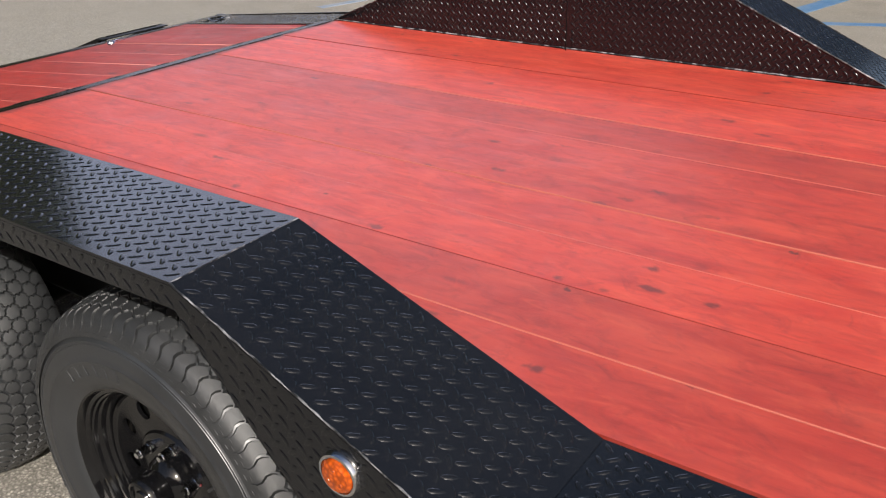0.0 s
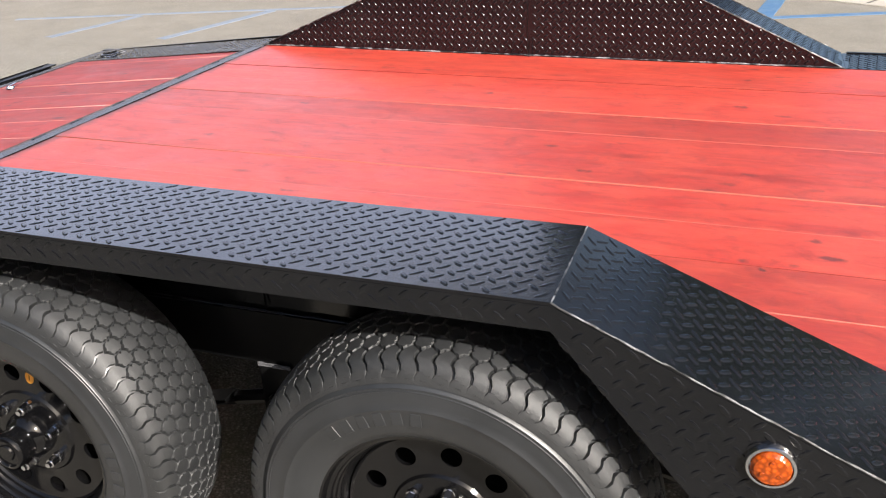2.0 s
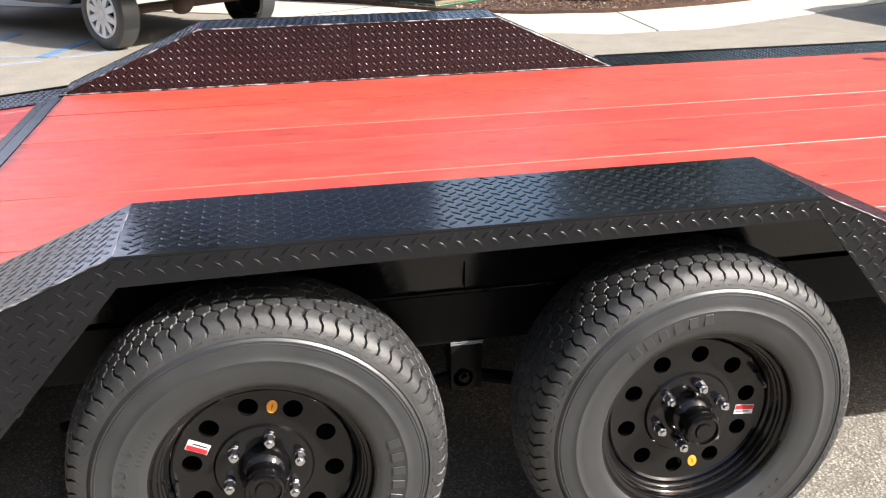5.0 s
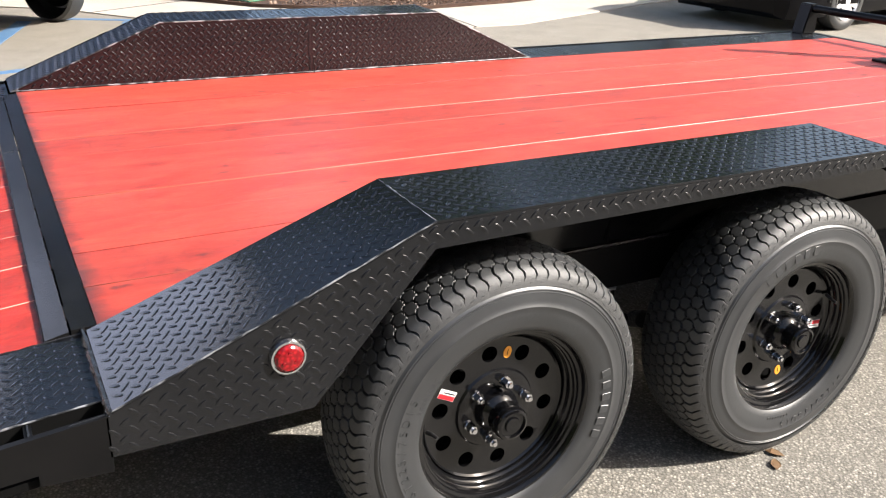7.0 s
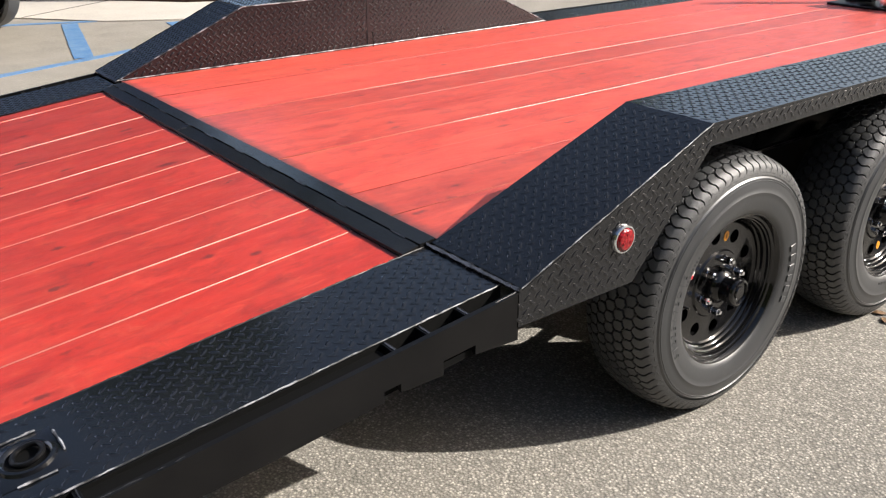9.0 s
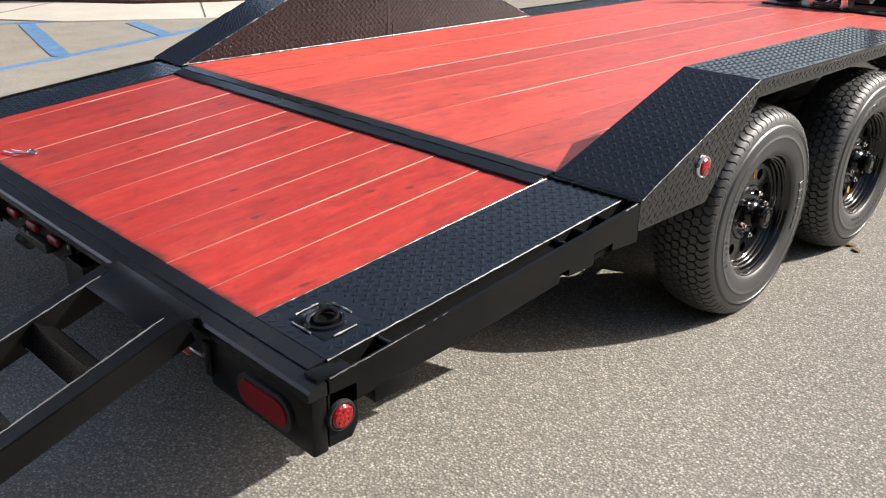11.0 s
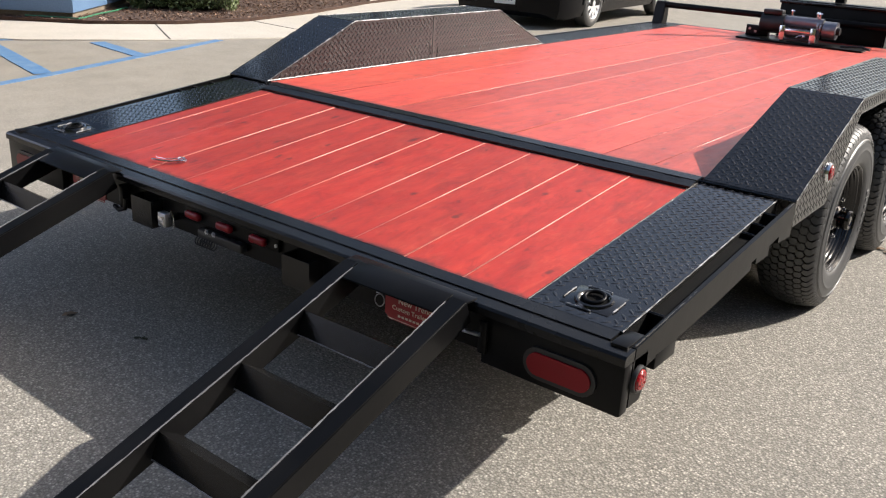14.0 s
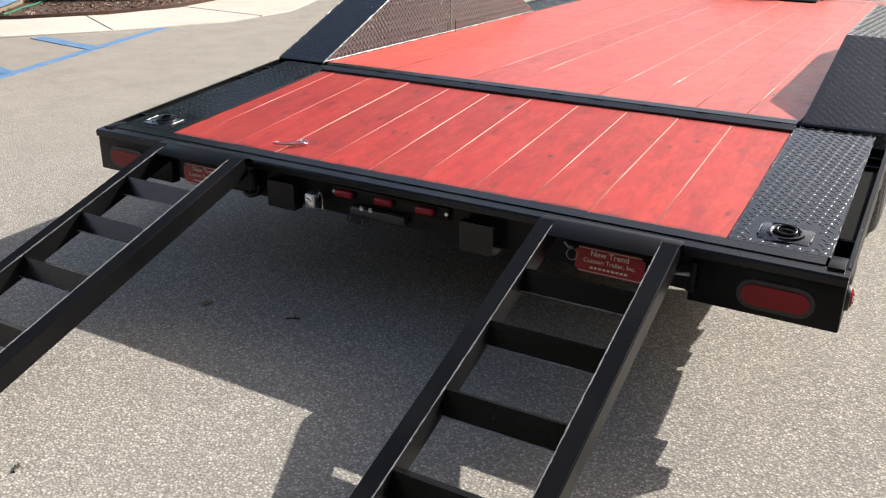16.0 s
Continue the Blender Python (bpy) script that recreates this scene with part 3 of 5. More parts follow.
def fender(s):
    """The drive-over fender of one side: s is 1 or -1."""
    bm = bmesh.new()
    top = [[bm.verts.new((s * x, y, z - dz)) for x in (inner_x(z, s), XOUT - 0.0005) for dz in (0, 0.005)] for y, z in PROF]
    for p, q in zip(top, top[1:]):
        for i0, i1 in ((0, 2), (2, 3), (3, 1), (1, 0)):
            bm.faces.new((p[i0], p[i1], q[i1], q[i0]))
    for p in (top[0], top[-1]):
        bm.faces.new((p[0], p[2], p[3], p[1]))
    f = tpart("fender", bm, M_PLATE, "black gloss tread plate drive-over fender", None)
    skirt = SKIRT + [(3.90, DECK - 0.006)] + [(y, z - 0.0055) for y, z in PROF[::-1]] + [(1.545, DECK - 0.012)]
    bm = bmesh.new()
    prism(bm, skirt, "x", s * (XOUT - 0.005), s * XOUT)
    part("skirt", bm, M_PLATE, f, smooth=None)
    wall = [(PROF[0][0], DECK - 0.024), (PROF[0][0], DECK - 0.006), (PROF[1][0], 0.8225), (PROF[2][0], 0.8225), (PROF[3][0], DECK - 0.006), (PROF[3][0], DECK - 0.024)]
    bm = bmesh.new()
    sheet(bm, [(s * (inner_x(z, s) + 0.0005), y, z) for y, z in wall], [(s * (inner_x(z, s) + 0.0065), y, z) for y, z in wall])
    part("inner_wall", bm, M_PLATE, f, smooth=None)
    # added near-black sheet under the fender top keeps the wheel well dark
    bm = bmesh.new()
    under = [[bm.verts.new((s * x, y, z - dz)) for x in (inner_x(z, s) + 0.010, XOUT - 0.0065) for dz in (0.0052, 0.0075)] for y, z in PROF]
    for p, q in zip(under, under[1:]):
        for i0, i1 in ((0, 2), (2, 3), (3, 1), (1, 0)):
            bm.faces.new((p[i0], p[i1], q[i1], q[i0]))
    part("wheel_well_dark_sheet", bm, M_DARK, f, "near-black sheet under the fender top", None)
    verts, faces = [], []
    for k, ((y0, z0), (y1, z1)) in enumerate(zip(PROF, PROF[1:])):
        d = Vector((0, y1 - y0, z1 - z0))
        run = d.length
        a0, a1 = inner_x(z0, s) - LOW[s] + 0.004, inner_x(z1, s) - LOW[s] + 0.004
        out = XOUT - LOW[s] - 0.005
        if s > 0:
            tread(verts, faces, (LOW[s], y0, z0), (1, 0, 0), d, [(a0, 0.004), (out, 0.004), (out, run - 0.004), (a1, run - 0.004)], None, 0.72)
        else:
            tread(verts, faces, (-LOW[s], y0, z0), d, (-1, 0, 0), [(0.004, a0), (run - 0.004, a1), (run - 0.004, out), (0.004, out)], None, 0.72)
    inner = [(PROF[0][0] + 0.02, 0.003), (PROF[1][0], 0.232), (PROF[2][0], 0.232), (PROF[3][0] - 0.02, 0.003)]
    if s > 0:
        tread(verts, faces, (XOUT, 0, 0), (0, 1, 0), (0, 0, 1), skirt, None, 0.78)
    else:
        up = Vector((-(XIN - LOW[s]), 0, 0.828 - DECK))
        seam_y, half_y = 2.736, 0.006
        tread(verts, faces, (-LOW[s], 0, DECK), (0, 1, 0), up, inner, lambda a, b: a > seam_y - half_y, 1.25)
        tread(verts, faces, (-LOW[s], 0.009, DECK), (0, 1, 0), up, inner, lambda a, b: a < seam_y + half_y, 0.9, 0.0)
    tread_part(verts, faces, f, (0, 0, 0))
    edge = [(s * (XOUT - 0.001), y, z - 0.001) for y, z in PROF]
    beads = [edge] if s < 0 else [edge[:2], edge[2:]]
    beads += [[(s * XIN, y, z - 0.001), (s * XOUT, y, z - 0.001)] for y, z in (PROF[1], PROF[2])]
    weld(f, (0, 0, 0), beads, 0.0014 if s > 0 else 0.0032, 3, M_CHIPPED if s > 0 else None)
    if s < 0:
        weld(f, (0, 0, 0), [[(s * inner_x(z, s), y, z - 0.001) for y, z in PROF]], 0.0026, 3, M_CHIPPED)
        weld(f, (0, 0, 0), [[(-LOW[s] + 0.001, 1.56, DECK + 0.002), (-LOW[s] + 0.001, 3.88, DECK + 0.002)]], 0.0032, 5, M_CHIPPED)
        b = bmesh.new()
        sheet(b, [(-inner_x(z, s) + d, y, z) for y, z, d in ((2.7352, DECK, 0.0012), (2.7368, DECK, 0.0012), (2.7368, 0.826, 0.0012), (2.7352, 0.826, 0.0012))],
              [(-inner_x(z, s) - 0.001, y, z) for y, z in ((2.7352, DECK), (2.7368, DECK), (2.7368, 0.826), (2.7352, 0.826))])
        part("seam", b, M_FRAME, f, smooth=None)
    else:
        weld(f, (0, 0, 0), [[(LOW[s] + 0.01, 2.45, DECK - 0.024), (LOW[s] + 0.01, 3.1, DECK - 0.024)]], 0.0022, 6)
    return f


for s in (1, -1):
    fender(s)

# side plates beside the timber: on the sloping tail, and ahead of the fenders
for s in (1, -1):
    verts, faces = [], []
    bm = bmesh.new()
    lo, hi = (0.574, dove(0.574)), (1.548, DECK - 0.010)
    prism(bm, [lo, hi, (hi[0], hi[1] - 0.006), (lo[0], lo[1] - 0.006)], "x", s * 1.0, s * 1.250)
    p = tpart("tail_side_plate", bm, M_PLATE, "black tread plate beside the sloping tail", None)
    d = Vector((0, hi[0] - lo[0], hi[1] - lo[1]))

    def flush_at(y):
        return lo[1] + (y - lo[0]) * d.z / d.y - 0.003

    ring = lambda a, b: abs(a - 0.124) < 0.085 and abs(b - 0.105) < 0.075
    if s > 0:
        tread(verts, faces, (1.0, *lo), (1, 0, 0), d, [(0.004, 0.004), (0.248, 0.004), (0.248, d.length - 0.004), (0.004, d.length - 0.004)], ring, 0.72)
    else:
        tread(verts, faces, (-1.0, *lo), d, (-1, 0, 0), [(0.004, 0.004), (d.length - 0.004, 0.004), (d.length - 0.004, 0.248), (0.004, 0.248)], lambda a, b: ring(b, a), 0.72)
    tread_part(verts, faces, p, (0, 0, 0))
    if s > 0:
        weld(p, (0, 0, 0), [[(s * 1.250, *lo), (s * 1.250, *hi)]], 0.0017, 9, M_CHIPPED)
        weld(p, (0, 0, 0), [[(s * 1.0, 1.549, DECK - 0.005), (s * XOUT, 1.551, DECK - 0.004)]], 0.0055, 9)
    if s > 0:
        weld(p, (0, 0, 0), [[(1.0, lo[0], lo[1]), (1.0, hi[0], hi[1])]], 0.0018, 10)
    bm = bmesh.new()
    prism(bm, [(3.886, DECK - 0.006), (3.886, DECK), (6.06, DECK), (6.06, DECK - 0.006)], "x", s * LOW[s], s * 1.29)
    p = tpart("front_side_plate", bm, M_PLATE, "black tread plate ahead of the fender", None)
    verts, faces = [], []
    if s > 0:
        tread(verts, faces, (LOW[s], 3.886, DECK), (1, 0, 0), (0, 1, 0), [(0.004, 0.004), (0.272, 0.004), (0.272, 2.16), (0.004, 2.16)])
    else:
        tread(verts, faces, (-LOW[s], 3.886, DECK), (0, 1, 0), (-1, 0, 0), [(0.004, 0.004), (2.16, 0.004), (2.16, 0.272), (0.004, 0.272)])
    tread_part(verts, faces, p, (0, 0, 0))
    # outer rub rail with stake pockets
    bm = bmesh.new()
    a, b = 0.535, 1.548
    prism(bm, [(a, dove(a) - 0.004), (b, DECK - 0.008), (b, 0.480), (1.438, 0.486), (1.438, 0.507), (1.360, 0.500), (1.360, 0.469), (1.262, 0.470),
               (1.262, 0.489), (1.225, 0.486), (1.225, 0.463), (1.0, dove(1.0) - 0.088), (a, dove(a) - 0.075)], "x", s * 1.293, s * XOUT)
    tpart("rub_rail", bm, M_FRAME, "black flat bar rub rail", None)
    for y in (1.433, 1.340, 1.262, 0.70):
        bm = bmesh.new()
        z = dove(y)
        flush = flush_at(y) - 0.001
        deep = 0.05 if y > 1.0 else 0.10
        prism(bm, [(y - 0.006, flush), (y + 0.006, flush), (y + 0.006, z - 0.055), (y - 0.006, z - 0.055)], "x", s * 1.2515, s * 1.2925)
        tpart("spacer", bm, M_FRAME, smooth=None)
        if deep > 0.06:
            bm = rbox((s * 1.306 if s < 0 else 1.246, y - 0.055, z - 0.115), (s * 1.246 if s < 0 else 1.306, y + 0.055, z - 0.076), 0.003)
            tpart("stake_pocket", bm, M_FRAME)
    bm = rbox((min(s * 1.2515, s * 1.292), 0.515, dove(0.53) - 0.07), (max(s * 1.2515, s * 1.292), 0.60, dove(0.55)), 0.002)
    tpart("corner_block", bm, M_FRAME)
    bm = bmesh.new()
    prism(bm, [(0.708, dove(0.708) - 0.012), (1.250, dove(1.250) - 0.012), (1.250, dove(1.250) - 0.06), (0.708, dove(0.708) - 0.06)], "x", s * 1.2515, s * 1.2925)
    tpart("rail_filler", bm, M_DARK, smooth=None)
    # near-black floors put the shade of the open pockets into colour
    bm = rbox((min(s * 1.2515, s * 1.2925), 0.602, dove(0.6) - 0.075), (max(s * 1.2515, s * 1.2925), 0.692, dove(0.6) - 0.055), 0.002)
    tpart("pocket_shade_floor", bm, M_DARK)
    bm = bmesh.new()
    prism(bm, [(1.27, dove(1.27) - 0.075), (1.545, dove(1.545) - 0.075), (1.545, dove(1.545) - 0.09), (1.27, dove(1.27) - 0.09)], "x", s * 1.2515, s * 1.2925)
    tpart("pocket_shade_floor", bm, M_DARK)
    # added near-black sheet closes the pockets from behind and keeps them dark
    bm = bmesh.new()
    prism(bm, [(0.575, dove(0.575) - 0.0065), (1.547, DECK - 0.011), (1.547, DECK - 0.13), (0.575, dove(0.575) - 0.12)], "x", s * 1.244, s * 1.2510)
    tpart("pocket_shade_back", bm, M_DARK, smooth=None)
    rail_top = [(s * 1.299, y, (dove(y) - 0.003) if y < 1.5 else DECK - 0.007) for y in (0.54, 1.0, 1.4, 1.545)]
    if s > 0:
        weld(p, (0, 0, 0), [rail_top], 0.0022, 13)
        weld(p, (0, 0, 0), [[(1.253, y, flush_at(y)), (1.292, y, flush_at(y))] for y in (1.433, 1.340, 1.262, 0.70)], 0.0022, 14)
    bm = bmesh.new()
    prism(bm, [(3.905, DECK - 0.085), (3.905, DECK + 0.004), (6.09, DECK + 0.004), (6.09, DECK - 0.085)], "x", s * 1.2905, s * XOUT)
    tpart("rub_rail", bm, M_FRAME, "black flat bar rub rail", None)

# chassis below the deck
for s in (1, -1):
    bm = bmesh.new()
    prism(bm, [(s * x, z) for x, z in ((1.025, 0.452), (1.025, 0.566), (0.95, 0.566), (0.95, 0.556), (1.018, 0.549), (1.018, 0.469), (0.95, 0.462), (0.95, 0.452))], "y", 1.50, 6.05)
    tpart("main_rail", bm, M_FRAME, "black steel channel main rail")
    bm = bmesh.new()
    prism(bm, [(0.56, 0.375), (0.56, dove(0.56) - 0.045), (1.50, DECK - 0.06), (1.50, 0.452)], "x", s * 0.90, s * 0.96)
    tpart("tail_rail", bm, M_FRAME, smooth=None)
for i in range(9):
    y = 1.75 + i * 0.52
    tpart("cross_member", rbox((-0.96, y - 0.025, 0.48), (0.96, y + 0.025, 0.549), 0.003), M_FRAME)
for s in (1, -1):
    for y in (2.02, 2.745, 3.47):
        bm = bmesh.new()
        prism(bm, [(y - 0.045, 0.4515), (y + 0.045, 0.4515), (y + 0.018, 0.35), (y - 0.018, 0.35)], "x", s * 0.955, s * 0.985)
        cyl(bm, (s * 0.94, y, 0.365), (s * 1.03, y, 0.365), 0.022, seg=14)
        rod(bm, [(s * 1.0, y - 0.11, 0.335), (s * 1.0, y - 0.04, 0.352), (s * 1.0, y, 0.36), (s * 1.0, y + 0.04, 0.352), (s * 1.0, y + 0.11, 0.335)], 0.016, 8)
        tpart("spring_hanger", bm, M_FRAME)
    tpart("hanger_bracket", rbox((min(s * 0.975, s * 1.030), 2.717, 0.335), (max(s * 0.975, s * 1.030), 2.787, 0.4515), 0.003), M_FRAME, "black square hanger plate")
    for z in (0.449, 0.4535):
        bm = bmesh.new()
        rod(bm, [(s * 1.031, 2.717 + 0.0088 * i, z + (0.0006 if i % 2 else -0.0004)) for i in range(9)], 0.0022, 6, 0.3, random.Random(2))
        tpart("weld_bead", bm, M_BRIGHTBEAD)
    bm = bmesh.new()
    cyl(bm, (s * 1.0302, 2.745, 0.372), (s * 1.040, 2.745, 0.372), 0.013, seg=6)
    cyl(bm, (s * 1.040, 2.745, 0.372), (s * 1.052, 2.745, 0.372), 0.007, seg=10)
    tpart("hanger_bolt", bm, M_FRAME)
    bm = bmesh.new()
    cyl(bm, (s * 1.00, 2.885, 0.33), (s * 1.035, 2.885, 0.345), 0.020, 0.024, 12)
    for i in range(6):
        torus(bm, (s * (1.004 + 0.006 * i), 2.885, 0.332 + 0.0025 * i), Matrix.Rotation(radians(90), 3, "Y"), 0.0225, 0.0022, 14, 6)
    tpart("shock_bush", bm, M_PLASTIC, "black ribbed rubber bush")
    bm = bmesh.new()
    prism(bm, [(2.7475, 0.578), (2.7505, 0.578), (2.7505, 0.66), (2.7475, 0.66)], "x", *sorted((s * 1.0235, s * 1.0262)))
    tpart("rail_seam", bm, M_DARK, smooth=None)
    for y in (2.315, 3.173):
        bm = bmesh.new()
        for k in range(4):
            L = 0.36 - 0.07 * k
            pts = [Vector((s * 0.985, y + t * L, 0.335 - 0.012 * k - 0.05 * (1 - t * t))) for t in (-1, -0.6, -0.2, 0.2, 0.6, 1)]
            for p, q in zip(pts, pts[1:]):
                v = [bm.verts.new(c + Vector((dx, 0, dz))) for c in (p, q) for dx in (-0.022, 0.022) for dz in (-0.005, 0.005)]
                for f in ((0, 1, 3, 2), (4, 6, 7, 5), (0, 4, 5, 1), (2, 3, 7, 6), (0, 2, 6, 4), (1, 5, 7, 3)):
                    bm.faces.new([v[j] for j in f])
        tpart("leaf_spring", bm, M_FRAME, smooth=None)
for y in (2.315, 3.173):
    bm = bmesh.new()
    cyl(bm, (-1.06, y, 0.345), (1.06, y, 0.345), 0.04, seg=20)
    tpart("axle", bm, M_FRAME)

# cover strip between deck and tail
bm = bmesh.new()
prism(bm, [(1.484, DECK - 0.040), (1.484, DECK - 0.013), (1.526, DECK - 0.003), (1.526, DECK - 0.040)], "x", -1.0, 1.0)
tpart("transition_bar", bm, M_TOPBAR, "black steel bar across the deck", None)
bm = bmesh.new()
prism(bm, [(1.530, DECK - 0.030), (1.530, DECK - 0.001), (1.574, DECK + 0.002), (1.574, DECK - 0.030)], "x", -1.008, 1.0)
tpart("transition_bar", bm, M_TOPBAR, "black steel bar across the deck", None)

rng = random.Random(17)
for i in range(10):
    x = -0.9 + 0.2 * i + rng.uniform(-0.03, 0.03)
    k = rng.uniform(0.018, 0.034)
    bm = bmesh.new()
    rod(bm, [(x - k + k * 0.25 * j, 1.528, DECK - 0.0025 + (0.0008 if j % 2 else 0.0)) for j in range(9)], 0.0026, 6, 0.3, rng)
    tpart("tack_weld", bm, M_TOPBAR)

# tail end
bm = bmesh.new()
prism(bm, [(0.530, 0.44), (0.530, dove(0.530)), (0.572, dove(0.572)), (0.572, 0.44)], "x", -1.245, 1.245)
tpart("tail_bar", bm, M_TOPBAR, "black steel tail bar")
bm = bmesh.new()
prism(bm, [(0.486, 0.452), (0.486, 0.470), (0.492, 0.476), (0.5295, 0.480), (0.5295, 0.452)], "x", -XOUT, XOUT)
tpart("tail_ledge", bm, M_TOPBAR, "black steel ledge that carries the ramps")
bm = bmesh.new()
prism(bm, [(0.515, 0.345), (0.515, 0.4515), (0.5295, 0.4515), (0.5295, 0.345)], "x", -0.93, 0.93)
prism(bm, [(0.53, 0.345), (0.53, 0.352), (0.60, 0.352), (0.60, 0.345)], "x", -0.93, 0.93)
tpart("tail_panel", bm, M_FRAME, smooth=None)
for s in (1, -1):
    a, b = sorted((s * 0.932, s * XOUT))
    tpart("lamp_box", rbox((a, 0.492, 0.325), (b, 0.5295, 0.4515), 0.006), M_FRAME)
    a, b = sorted((s * 1.255, s * XOUT))
    bm = bmesh.new()
    prism(bm, [(0.530, 0.335), (0.530, 0.4515), (0.60, 0.4515), (0.60, 0.36), (0.585, 0.335)], "x", a, b)
    tpart("lamp_box_side", bm, M_FRAME, smooth=None)


def oval(bm, c, w, h, y0, y1, seg=10, grow=0.0):
    pts = []
    for side in (1, -1):
        for k in range(seg + 1):
            t = -math.pi / 2 + math.pi * k / seg
            pts.append((c[0] + side * (w / 2 - h / 2) + side * math.cos(t) * (h / 2 + grow), c[1] + side * math.sin(t) * (h / 2 + grow)))
    prism(bm, pts, "y", y0, y1)


for s in (1, -1):
    bm = bmesh.new()
    oval(bm, (s * 1.15, 0.385), 0.165, 0.056, 0.484, 0.4915, grow=0.012)
    lamp = tpart("tail_lamp", bm, M_PLASTIC, "oval red tail lamp in a black grommet")
    bm = bmesh.new()
    oval(bm, (s * 1.15, 0.385), 0.165, 0.056, 0.480, 0.4838)
    part("lens", bm, M_REDDARK, lamp, "dark red lens")


def round_marker(x, y, z, s, material, label):
    bm = bmesh.new()
    lathe(bm, [(0.0335, 0.0), (0.0335, 0.003), (0.031, 0.009), (0.0275, 0.0095), (0.0262, 0.004), (0.001, 0.004)], 36)
    m = part("marker_lamp", bm, M_PLASTIC if "tail" in label else M_CHROME, trailer, label, 40, Vector((x, y, z)) - OFF)
    bm = bmesh.new()
    lathe(bm, [(0.0255, 0.0045), (0.0255, 0.010), (0.021, 0.0145), (0.010, 0.016), (0.0005, 0.0165)], 36)
    part("lens", bm, material, m)
    for k in range(3):
        t = math.radians(90 + 120 * k)
        bm = bmesh.new()
        cyl(bm, (0.0145, 0.012 * math.cos(t), 0.012 * math.sin(t)), (0.0172, 0.012 * math.cos(t), 0.012 * math.sin(t)), 0.0042, 0.003, 10)
        part("diode", bm, material, m)
    if s < 0:
        m.rotation_euler = (0, 0, math.pi)


for s in (1, -1):
    round_marker(s * XOUT, 1.842, 0.624, s, M_RED, "round red marker lamp in a chrome ring")
    round_marker(s * XOUT, 3.654, 0.634, s, M_AMBER, "round amber marker lamp in a chrome ring")
    round_marker(s * XOUT, 0.557, 0.398, s, M_RED, "round red side lamp at the tail")

# three small lamps on a bar, pin lock and ramp slots under the tail
tpart("lamp_bar", rbox((-0.225, 0.503, 0.400), (0.205, 0.5145, 0.440), 0.002), M_FRAME)
for x in (-0.219, 0.197):
    bm = bmesh.new()
    cyl(bm, (x, 0.4985, 0.421), (x, 0.5028, 0.421), 0.0055, seg=12)
    tpart("bar_bolt", bm, M_STEEL, "bright bolt")
for x in (-0.172, -0.023, 0.128):
    bm = rbox((x - 0.034, 0.482, 0.410), (x + 0.034, 0.5028, 0.434), 0.008, 3)
    tpart("clearance_lamp", bm, M_REDDARK, "small red clearance lamp")
for x, out in ((-0.415, 0.470), (0.318, 0.462)):
    bm = bmesh.new()
    quad_box(bm, (x - 0.055, out, 0.335), (x + 0.055, out + 0.006, 0.426))
    for e in (x - 0.055, x + 0.049):
        quad_box(bm, (e, out + 0.006, 0.335), (e + 0.006, 0.5145, 0.426))
    tpart("ramp_pocket", bm, M_TOPBAR, "black open square ramp pocket", None)
for x in (-0.545, 0.94):
    latch = tpart("ramp_latch", rbox((x - 0.012, 0.480, 0.355), (x + 0.012, 0.491 if x > 0.9 else 0.514, 0.440), 0.004), M_FRAME, "black steel ramp latch")
    bm = bmesh.new()
    rod(bm, [(x - 0.03, 0.474, 0.362), (x, 0.470, 0.355), (x + 0.03, 0.474, 0.366), (x + 0.035, 0.476, 0.40)], 0.008, 8)
    if x < 0:
        part("handle", bm, M_FRAME, latch)
    else:
        bm.free()
bm = bmesh.new()
rod(bm, [(0.575, 0.508, 0.41), (0.59, 0.499, 0.402), (0.605, 0.494, 0.405)], 0.0035, 8)
clip = tpart("safety_clip", bm, M_GREYMETAL, "bright wire safety clip")
bm = bmesh.new()
torus(bm, (0.605, 0.492, 0.385), Matrix.Rotation(radians(80), 3, "X"), 0.016, 0.0014, 22, 6)
part("ring", bm, M_GREYMETAL, clip)
lock = tpart("pin_lock", rbox((-0.300, 0.452, 0.366), (-0.262, 0.478, 0.412), 0.003), M_STEEL, "bright steel block lock")
part("lock_face", rbox((-0.296, 0.449, 0.374), (-0.266, 0.4515, 0.404), 0.001), M_CHROME, lock)
part("lock_bar", rbox((-0.290, 0.4785, 0.380), (-0.272, 0.5145, 0.398), 0.002), M_FRAME, lock)
bm = bmesh.new()
rod(bm, [(-0.262, 0.470, 0.400), (-0.250, 0.468, 0.425), (-0.242, 0.470, 0.400), (-0.244, 0.470, 0.365), (-0.255, 0.470, 0.355)], 0.0022, 6)
part("shackle", bm, M_CHROME, lock)
# wiring plug with its coiled lead below the small lamps
bm = rbox((-0.150, 0.488, 0.358), (0.055, 0.5145, 0.386), 0.004)
plug = tpart("wiring_box", bm, M_PLASTIC, "black wiring box under the tail")
for x in (-0.104, -0.070):
    bm = bmesh.new()
    cyl(bm, (x, 0.4835, 0.388), (x, 0.4875, 0.388), 0.0045, seg=12)
    quad_box(bm, (x - 0.006, 0.4876, 0.380), (x + 0.006, 0.4895, 0.394))
    part("screw", bm, M_STEEL, plug)
bm = bmesh.new()
for k in range(7):
    torus(bm, (-0.150 + 0.012 * k, 0.492, 0.347), Matrix.Rotation(radians(90), 3, "Y"), 0.0135, 0.0022, 14, 6)
part("coiled_lead", bm, M_PLASTIC, plug)
bm = bmesh.new()
cyl(bm, (0.885, 0.478, 0.401), (0.936, 0.478, 0.405), 0.0055, seg=12)
tpart("ramp_pin", bm, M_STEEL, "bright steel ramp pin end")

